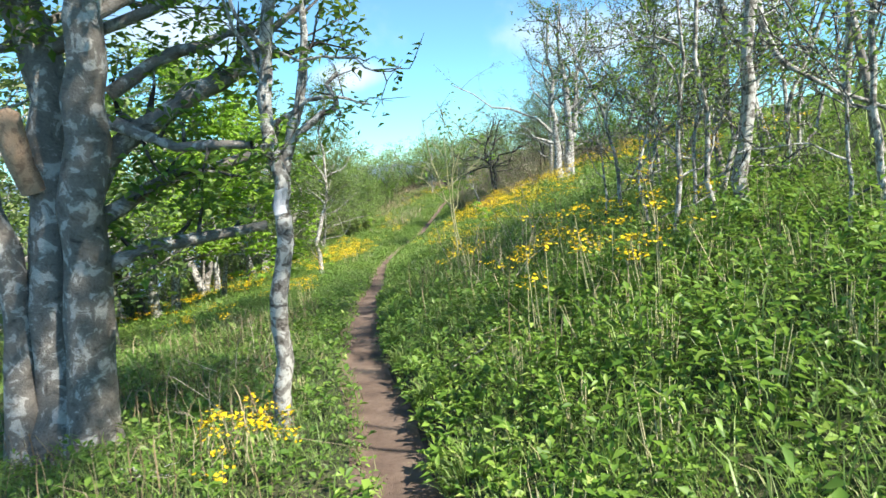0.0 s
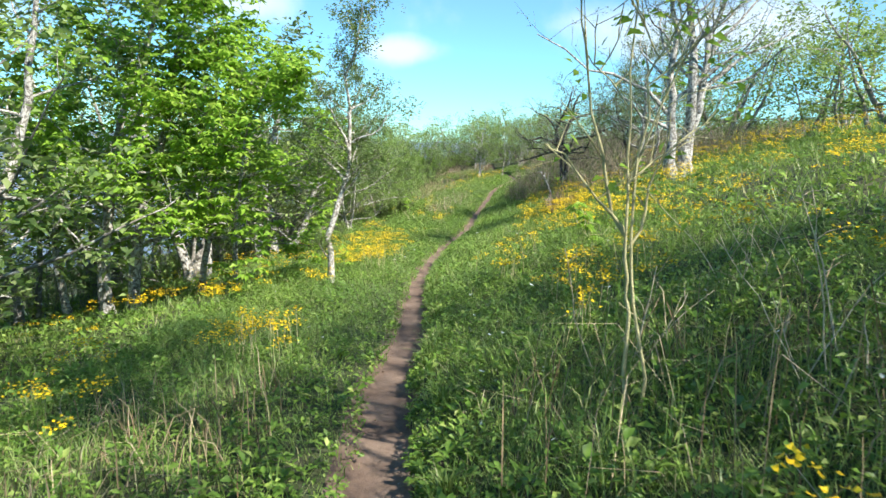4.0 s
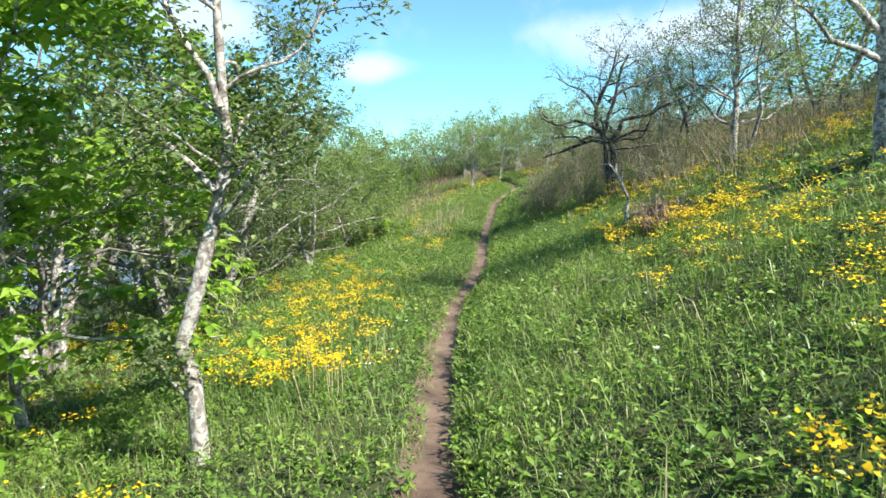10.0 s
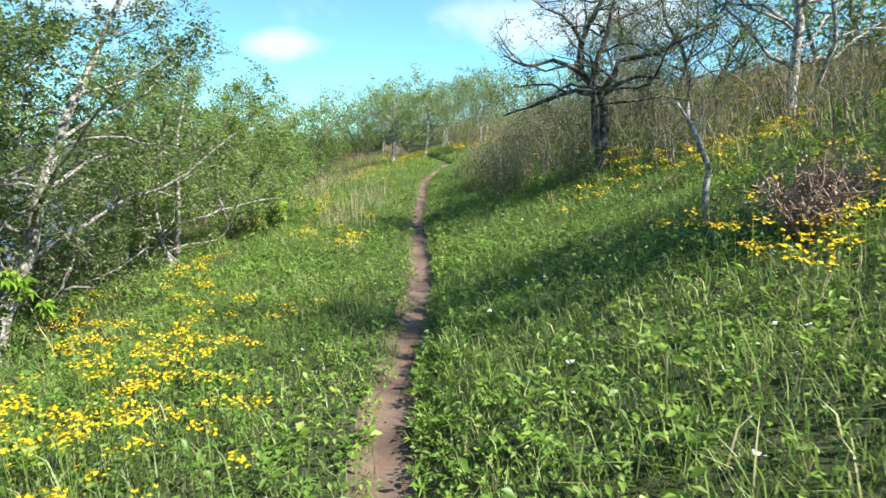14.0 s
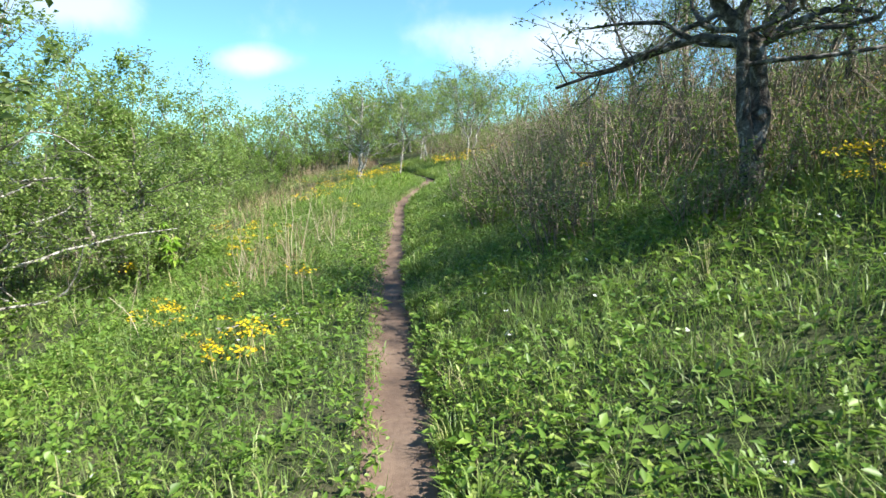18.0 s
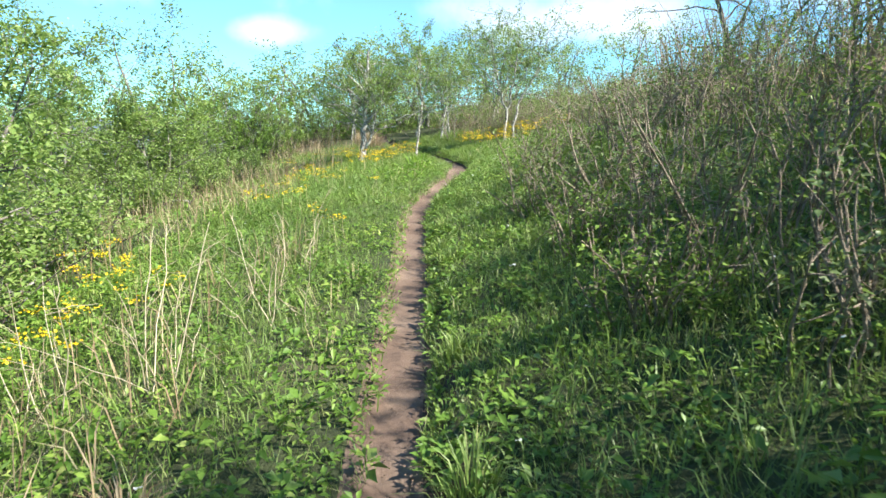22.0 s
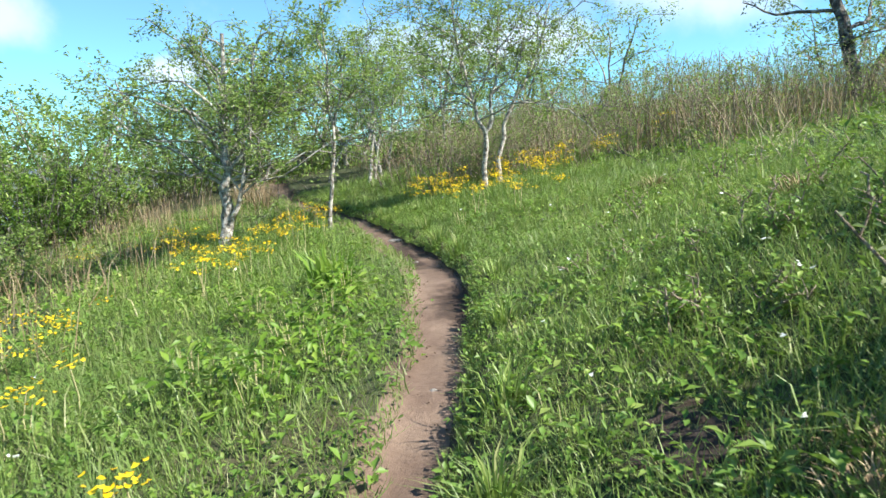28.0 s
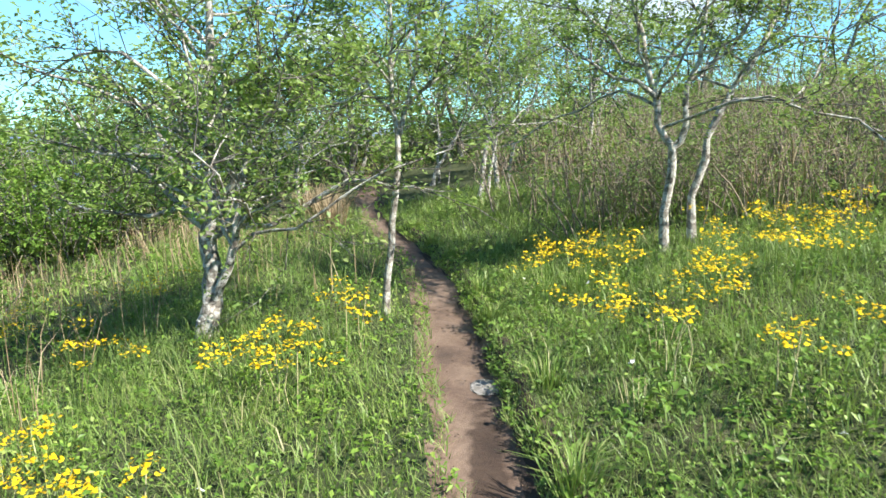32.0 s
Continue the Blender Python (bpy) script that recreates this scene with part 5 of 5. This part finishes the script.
def clods():
    """Loose crumbs of earth and small stones at the foot of the bank."""
    global rng
    rng = np.random.default_rng(31)
    n = 1500
    y = np.concatenate([rng.uniform(3, 54, n), rng.normal(44.3, 0.9, 300)])
    side = np.where(rng.uniform(0, 1, len(y)) < 0.75, 1, -1)
    u = side * (trail_half(y) + rng.normal(-0.02, 0.05, len(y)))
    loose = rng.uniform(0, 1, len(y)) < 0.03
    u = np.where(loose, rng.uniform(-0.2, 0.25, len(y)), u)
    r = rng.uniform(0.004, 0.011, len(y)) * np.where(loose, 0.45, 1)
    x = trail_x(y) + u
    c = np.stack([x, y, ground_z(x, y) - 0.035 + r * 0.3], -1)
    o = np.array([(1, 0, 0), (0, 1, 0), (-1, 0, 0), (0, -1, 0), (0, 0, 0.8), (0, 0, -0.8)], float)
    V = c[:, None] + o[None] * r[:, None, None] * rng.uniform(0.6, 1.3, (len(y), 6, 1))
    k = np.arange(len(y))[:, None] * 6
    heap = Heap()
    heap.add((V.reshape(-1, 3), [k + np.array([t]) for t in ((0, 1, 4), (1, 2, 4), (2, 3, 4), (3, 0, 4), (1, 0, 5), (2, 1, 5), (3, 2, 5), (0, 3, 5))]))
    tagged(new("earth_crumbs", heap.mesh("earth_crumbs", M_DIRT)), "loose crumbs of brown earth along the trail edge", "earth", kind="stuff")


clods()


def low_cover():
    """Small leaves close to the ground that close the sward."""
    global rng
    rng = np.random.default_rng(33)
    heap = Heap()
    for n, u0, u1, size in ((32000, -3.2, -0.26, 0.036), (38000, 0.28, 3.6, 0.036)):
        x, y, u = field(n, u0, u1, 2, 55, 1.3)
        ok = clear(x, y)
        x, y = x[ok], y[ok]
        P = np.stack([x, y, ground_z(x, y) + rng.uniform(0.0, 0.07, len(x))], -1)
        heap.add(leaves_at(P, size, 0.3, 0.6, 0.1))
    tagged(new("low_cover", heap.mesh("low_cover", M_FORB)), "low clover-like leaves closing the sward", "herbs", kind="stuff")


low_cover()


def leafy_plants():
    """Taller leafy plants close beside the trail, each a rosette of stalked leaves."""
    global rng
    for i, (x, y, h, n, size) in enumerate([(-0.95, 44.6, 0.36, 150, 0.1), (-1.2, 44.0, 0.34, 150, 0.1), (-0.8, 45.2, 0.34, 130, 0.1), (-1.5, 44.9, 0.34, 130, 0.1), (-1.75, 43.6, 0.34, 120, 0.1), (-1.4, 43.3, 0.32, 120, 0.1), (-1.0, 43.6, 0.3, 110, 0.09), (-2.0, 36.4, 0.3, 50, 0.09), (-1.85, 37.2, 0.25, 45, 0.09), (-1.95, 35.4, 0.25, 45, 0.09), (0.9, 30.2, 0.3, 40, 0.11), (0.6, 29.2, 0.3, 40, 0.11), (1.3, 29.4, 0.3, 40, 0.12),
                                                (2.1, 4.6, 0.5, 60, 0.12), (1.5, 4.3, 0.4, 60, 0.11), (1.9, 5.6, 0.5, 60, 0.12), (1.2, 5.2, 0.4, 50, 0.1), (2.5, 5.2, 0.5, 60, 0.12), (1.0, 4.4, 0.35, 50, 0.1), (-2.3, 24.0, 0.25, 40, 0.09), (-2.4, 26.8, 0.25, 40, 0.09), (0.3, 13.2, 0.3, 40, 0.1), (0.9, 14.4, 0.3, 40, 0.1),
                                                (-0.98, 6.6, 0.25, 40, 0.09), (-1.3, 7.7, 0.3, 45, 0.09), (-0.75, 5.4, 0.3, 45, 0.09), (0.7, 47.5, 0.25, 40, 0.08), (1.0, 48.2, 0.25, 40, 0.08)] + [(0.95 + 0.36 * (k % 6) + 0.13 * (k % 4), 2.6 + 0.42 * (k // 3) + 0.2 * (k % 3), 0.38 + 0.05 * (k % 3), 190, 0.066 + 0.01 * (k % 3)) for k in range(30)]):
        rng = np.random.default_rng(400 + i)
        root = empty("leafy_plant", x, y, "leafy green meadow plant with pointed leaves", "plant", "leafy plants by the trail")
        heap = Heap()
        P = rng.normal(0, 1, (n, 3)) * np.array([h * 0.5, h * 0.5, 0])
        P[:, 2] = ground_z(x + P[:, 0], y + P[:, 1]) - root.location.z + h * rng.uniform(0.15, 1.0, n) * np.exp(-(P[:, 0] ** 2 + P[:, 1] ** 2) / (h * h))
        heap.add(leaves_at(P, size * 0.85, 0.2, 0.42, 0.2))
        part("leaves", heap, M_LUSH if n > 100 else M_FORB, root)
        stem = Heap()
        for k in range(7):
            a = rng.normal(0, h * 0.25, 2)
            stem.add(tube([(a[0] * 0.4, a[1] * 0.4, -0.06), (a[0], a[1], h * 0.75)], [0.004, 0.002], 4))
        part("stalk", stem, M_STEM, root)


leafy_plants()


def white_specks():
    heap, stem = Heap(), Heap()
    global rng
    rng = np.random.default_rng(77)
    x, y, u = field(150, 0.5, 3.2, 8, 50)
    flower_heads(stem, heap, x, y, rng.uniform(0.12, 0.22, len(x)), 0.014, 2, 0.012)
    x, y, u = field(60, -3, -0.5, 12, 50)
    flower_heads(stem, heap, x, y, rng.uniform(0.12, 0.22, len(x)), 0.014, 2, 0.012)
    tagged(new("white_wildflowers", heap.mesh("white_wildflowers", M_WHITEPETAL)), "scattered tiny white wildflowers in the grass", "flowers", kind="stuff")


white_specks()


# ---- brush on the upper slope ----
brush = shrub("brush_shrub", "bare brown brushy shrub with a few small leaves", 3.6, 52.2, 1.1, 1.5, 20, 0.05, 600, M_SMALL, M_BROWN, group="brush on the upper slope", seed=500)
brush_b = shrub("brush_shrub", "bare brown brushy shrub with a few small leaves", 5.2, 27.6, 1.2, 1.6, 20, 0.05, 380, M_DULL, M_BROWN, group="brush on the upper slope", seed=501)
for src, places in ((brush, [(4.8, 53), (5.9, 52.3), (7.0, 53.4), (8.2, 52.6), (4.2, 54.6), (6.3, 55), (2.9, 53.6), (8.6, 55), (5.2, 49.8), (7.6, 50.2), (9.2, 49.5), (3.2, 56.4), (2.6, 51.7), (3.2, 51.2), (4.4, 51.6), (5.3, 51.4), (6.6, 51.5), (7.7, 51.7), (9.2, 52), (3.7, 53.4), (5.3, 54), (7.6, 54.4), (9.6, 53.6), (10.6, 55.2), (4.9, 56.2), (7.2, 56.6), (9.4, 57), (6.1, 58), (8.4, 58.4), (2.2, 55), (1.9, 52.9), (11.5, 52.6), (12.4, 54.8), (11, 58), (2.0, 52.0), (2.3, 51.4), (2.9, 52.3), (1.6, 51.9), (1.2, 53.4), (2.5, 53), (4.4, 50.3), (5.6, 50.6), (6.6, 49.9), (5.2, 48.7), (6.2, 48.3), (7.2, 48.9), (8.2, 49.1), (9.0, 48.2), (8.2, 47.4), (7.1, 47.2), (3.6, 50.9), (6.0, 53.6), (6.9, 54.6), (8.8, 56), (4.2, 57.4), (10.2, 50.2), (2.9, 58.6), (5.4, 59.6), (1.5, 57.2), (7.6, 60.2)]),
                    (brush_b, [(2.7, 28.0), (3.6, 27.6), (3.2, 33.8), (6.4, 28.8), (7.6, 29.5), (6.0, 26.2), (2.1, 28.4), (8.6, 28.0), (3.5, 26.4), (5.4, 44.6), (4.4, 43.6), (6.2, 46.2), (7.5, 45.8), (4.5, 32.6), (5.4, 31.0), (5.0, 34.0), (6.3, 33.0), (4.2, 29.8), (5.1, 28.9), (6.8, 31.6), (4.8, 35.9), (5.8, 37.4), (7.4, 33.8), (7.8, 27.0), (6.9, 27.6)])):
    for x, y in places:
        k = tr.uniform(0.75, 1.1) * (1.2 if y > 52.5 else 1)
        m = pose(x, y, float(ground_z(x, y)) - 0.03, 0, 0, tr.uniform(0, 360)) @ Matrix.Diagonal((k, k, k, 1))
        copy_thing(src, m).matrix_basis = m


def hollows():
    """Patches of bare earth where the bank has slipped, coloured dark for the shade inside."""
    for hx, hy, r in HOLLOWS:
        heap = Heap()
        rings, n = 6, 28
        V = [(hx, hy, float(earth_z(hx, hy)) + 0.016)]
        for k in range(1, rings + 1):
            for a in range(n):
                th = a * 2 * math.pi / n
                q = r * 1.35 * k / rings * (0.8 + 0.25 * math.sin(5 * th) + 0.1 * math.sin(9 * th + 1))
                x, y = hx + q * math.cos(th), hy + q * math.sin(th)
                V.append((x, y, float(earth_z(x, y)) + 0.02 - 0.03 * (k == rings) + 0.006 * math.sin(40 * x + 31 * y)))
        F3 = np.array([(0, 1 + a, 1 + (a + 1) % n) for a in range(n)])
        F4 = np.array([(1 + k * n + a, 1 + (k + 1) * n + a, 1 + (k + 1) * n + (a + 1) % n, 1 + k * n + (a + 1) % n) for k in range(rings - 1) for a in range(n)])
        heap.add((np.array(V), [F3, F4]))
        tagged(new("shaded_hollow", heap.mesh("shaded_hollow", M_SHADED_EARTH, True)), "small patch of bare earth in the grass bank, darkened as a shaded hole", "earth", kind="structure")


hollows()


# ---- single flowering plants close to the trail ----
def flower_plant(x, y, stems, h, seed):
    global rng
    rng = np.random.default_rng(seed)
    root = empty("yellow_flower_plant", x, y, "flowering plant with flat clusters of small yellow daisies", "flower", "yellow flowers by the trail")
    o = np.array(root.location)
    for k in range(stems):
        px, py = np.array([x + rng.normal(0, 0.09)]), np.array([y + rng.normal(0, 0.09)])
        st, hd = Heap(), Heap()
        flower_heads(st, hd, px, py, np.array([h * rng.uniform(0.75, 1.15)]), 0.016, int(rng.integers(9, 18)), 0.045)
        st = Heap()
        tip = hd.v[0].mean(0)
        g = np.array([px[0], py[0], float(ground_z(px, py)[0]) - 0.03])
        mid = (g + tip) / 2 + np.append(rng.normal(0, 0.02, 2), 0)
        st.add(tube(np.array([g, mid, tip - np.array([0, 0, 0.02])]) - o, [0.004, 0.0035, 0.003], 5))
        stem = part("stem", st, M_STEM, root)
        hd.v = [v - o for v in hd.v]
        tagged(part("flower_head", hd, M_YELLOW, stem), kind="stuff")
    lf = Heap()
    n = 16
    P = np.stack([rng.normal(0, 0.09, n), rng.normal(0, 0.09, n), rng.uniform(0.02, 0.16, n)], -1)
    lf.add(leaves_at(P, 0.08, 0.3, 0.4, 0.2))
    tagged(part("leaf_rosette", lf, M_FORB, root), kind="stuff")


for i, (x, y, n, h) in enumerate([(-0.7, 3.9, 5, 0.4), (-0.95, 4.25, 4, 0.4), (1.15, 4.6, 4, 0.75), (1.55, 5.0, 5, 0.8), (1.9, 4.4, 5, 0.7), (1.35, 6.1, 4, 0.75), (0.75, 6.8, 3, 0.6), (2.2, 5.8, 4, 0.8), (0.35, 10.6, 5, 0.45), (0.5, 11.0, 4, 0.45), (-2.6, 12.0, 6, 0.5), (-2.85, 12.3, 6, 0.5), (-2.5, 12.45, 5, 0.45),
                                  (0.35, 12.6, 4, 0.4), (0.6, 13.2, 4, 0.4), (1.15, 12.5, 5, 0.5), (-0.15, 14.5, 4, 0.35), (-0.05, 14.75, 3, 0.35), (-0.1, 15.4, 5, 0.4), (0.15, 15.7, 4, 0.4), (-2.75, 18.6, 5, 0.5), (-2.9, 19.2, 6, 0.5), (-2.6, 20.1, 5, 0.45), (-0.1, 19.0, 3, 0.35), (0.3, 21.9, 4, 0.4), (-2.8, 29.6, 4, 0.4), (-2.7, 30.2, 4, 0.4),
                                  (-2.5, 31.9, 3, 0.45), (-3.3, 36.3, 4, 0.5), (-2.35, 38.4, 2, 0.6), (-2.1, 38.9, 2, 0.5), (-1.75, 41.9, 2, 0.4), (-2.9, 41.2, 4, 0.4), (-2.4, 43.4, 4, 0.4), (-2.0, 46.2, 5, 0.4), (-1.7, 46.8, 5, 0.4), (-1.15, 48.3, 5, 0.4), (-0.95, 49.1, 4, 0.4), (1.0, 47.8, 3, 0.4), (1.35, 47.2, 3, 0.4)]):
    flower_plant(x, y, n, h, 600 + i)


def stone(name, label, x, y, sx, sy, sz, seed, mat):
    """A worn stone, half sunk in the earth."""
    global rng
    rng = np.random.default_rng(seed)
    root = new(name)
    bm = bmesh.new()
    bmesh.ops.create_icosphere(bm, subdivisions=2, radius=1)
    for v in bm.verts:
        k = 1 + rng.normal(0, 0.07)
        v.co = Vector((v.co.x * sx * k, v.co.y * sy * k, v.co.z * sz * (0.8 + 0.3 * k)))
    me = bpy.data.meshes.new(name)
    bm.to_mesh(me)
    bm.free()
    me.materials.append(mat)
    bpy.data.objects.remove(root)
    ob = new(name, me)
    ob.location = (x, y, float(ground_z(x, y)) - 0.05 + sz * 0.35)
    tagged(ob, label, "stone")


M_STONE = bark_material("grey_stone", (0.40, 0.37, 0.33), (0.30, 0.27, 0.24), (0.24, 0.21, 0.18), 18, 0.42)
stone("flat_stone", "flat pale grey stone set in the earth of the trail", 0.01, 48.39, 0.12, 0.15, 0.012, 1, M_STONE)
stone("pebble", "small whitish pebble lying on the trail", -0.02, 46.61, 0.022, 0.018, 0.014, 2, M_STONE)
stone("pebble", "small whitish pebble lying on the trail", -0.50, 43.11, 0.024, 0.02, 0.016, 3, M_STONE)
stone("pebble", "small grey pebble at the edge of the trail", -1.62, 33.4, 0.03, 0.024, 0.016, 4, M_STONE)


def fallen_twig(x, y, dx, dy, n, seed):
    """A dry forked branch lying on the grass."""
    global rng
    rng = np.random.default_rng(seed)
    root = empty("fallen_branch", x, y, "dry bleached branch lying in the grass", "branch", "fallen branches")
    z0 = root.location.z
    heap = Heap()
    s = np.linspace(0, 1, 8)
    line = np.stack([dx * s, dy * s, ground_z(x + dx * s, y + dy * s) - z0 + 0.07 + rng.normal(0, 0.015, 8)], -1)
    heap.add(tube(line, np.linspace(0.009, 0.004, 8), 6, 0.08))
    part("stick", heap, M_BARK_STICK, root, smooth=True)
    for k in range(n):
        q, e = along(line, rng.uniform(0.3, 0.9))
        tw = Heap()
        tw.add(tube(wander(q, e * 4 + rng.normal(0, 0.5, 3) * np.array([1, 1, 0.3]), rng.uniform(0.15, 0.35), 4, 0.2), np.linspace(0.007, 0.003, 5), 5))
        part("side_twig", tw, M_BARK_STICK, root, smooth=True)


fallen_twig(-0.10, 20.67, 0.23, -0.33, 3, 700)
fallen_twig(-3.2, 31.2, 0.9, 0.35, 2, 701)
fallen_twig(-1.75, 4.35, 0.5, -0.35, 4, 702)
fallen_twig(0.5, 5.1, 0.35, 0.25, 2, 703)
fallen_twig(0.75, 36.2, 0.5, -0.6, 3, 704)
for i, (x, y, h) in enumerate([(1.02, 15.33, 0.5), (-4.7, 35.0, 0.9), (-5.6, 37.0, 0.7), (-6.2, 27.2, 1.3), (-5.9, 24.6, 0.8)]):
    tree("buckeye_seedling", "young buckeye with large drooping bright green leaves", x, y, [(0, 0, h, 0.05, 0, 0.012)], 0.2, 0.13, 105 if h < 1 else 210, M_BRIGHT, M_STEM, 0.45, 5, 0.15, 0.5, "plant", "buckeye seedlings", seed=710 + i, scatter=0.03, twigs=2, rays=7, droop=0.35, wide=0.36)
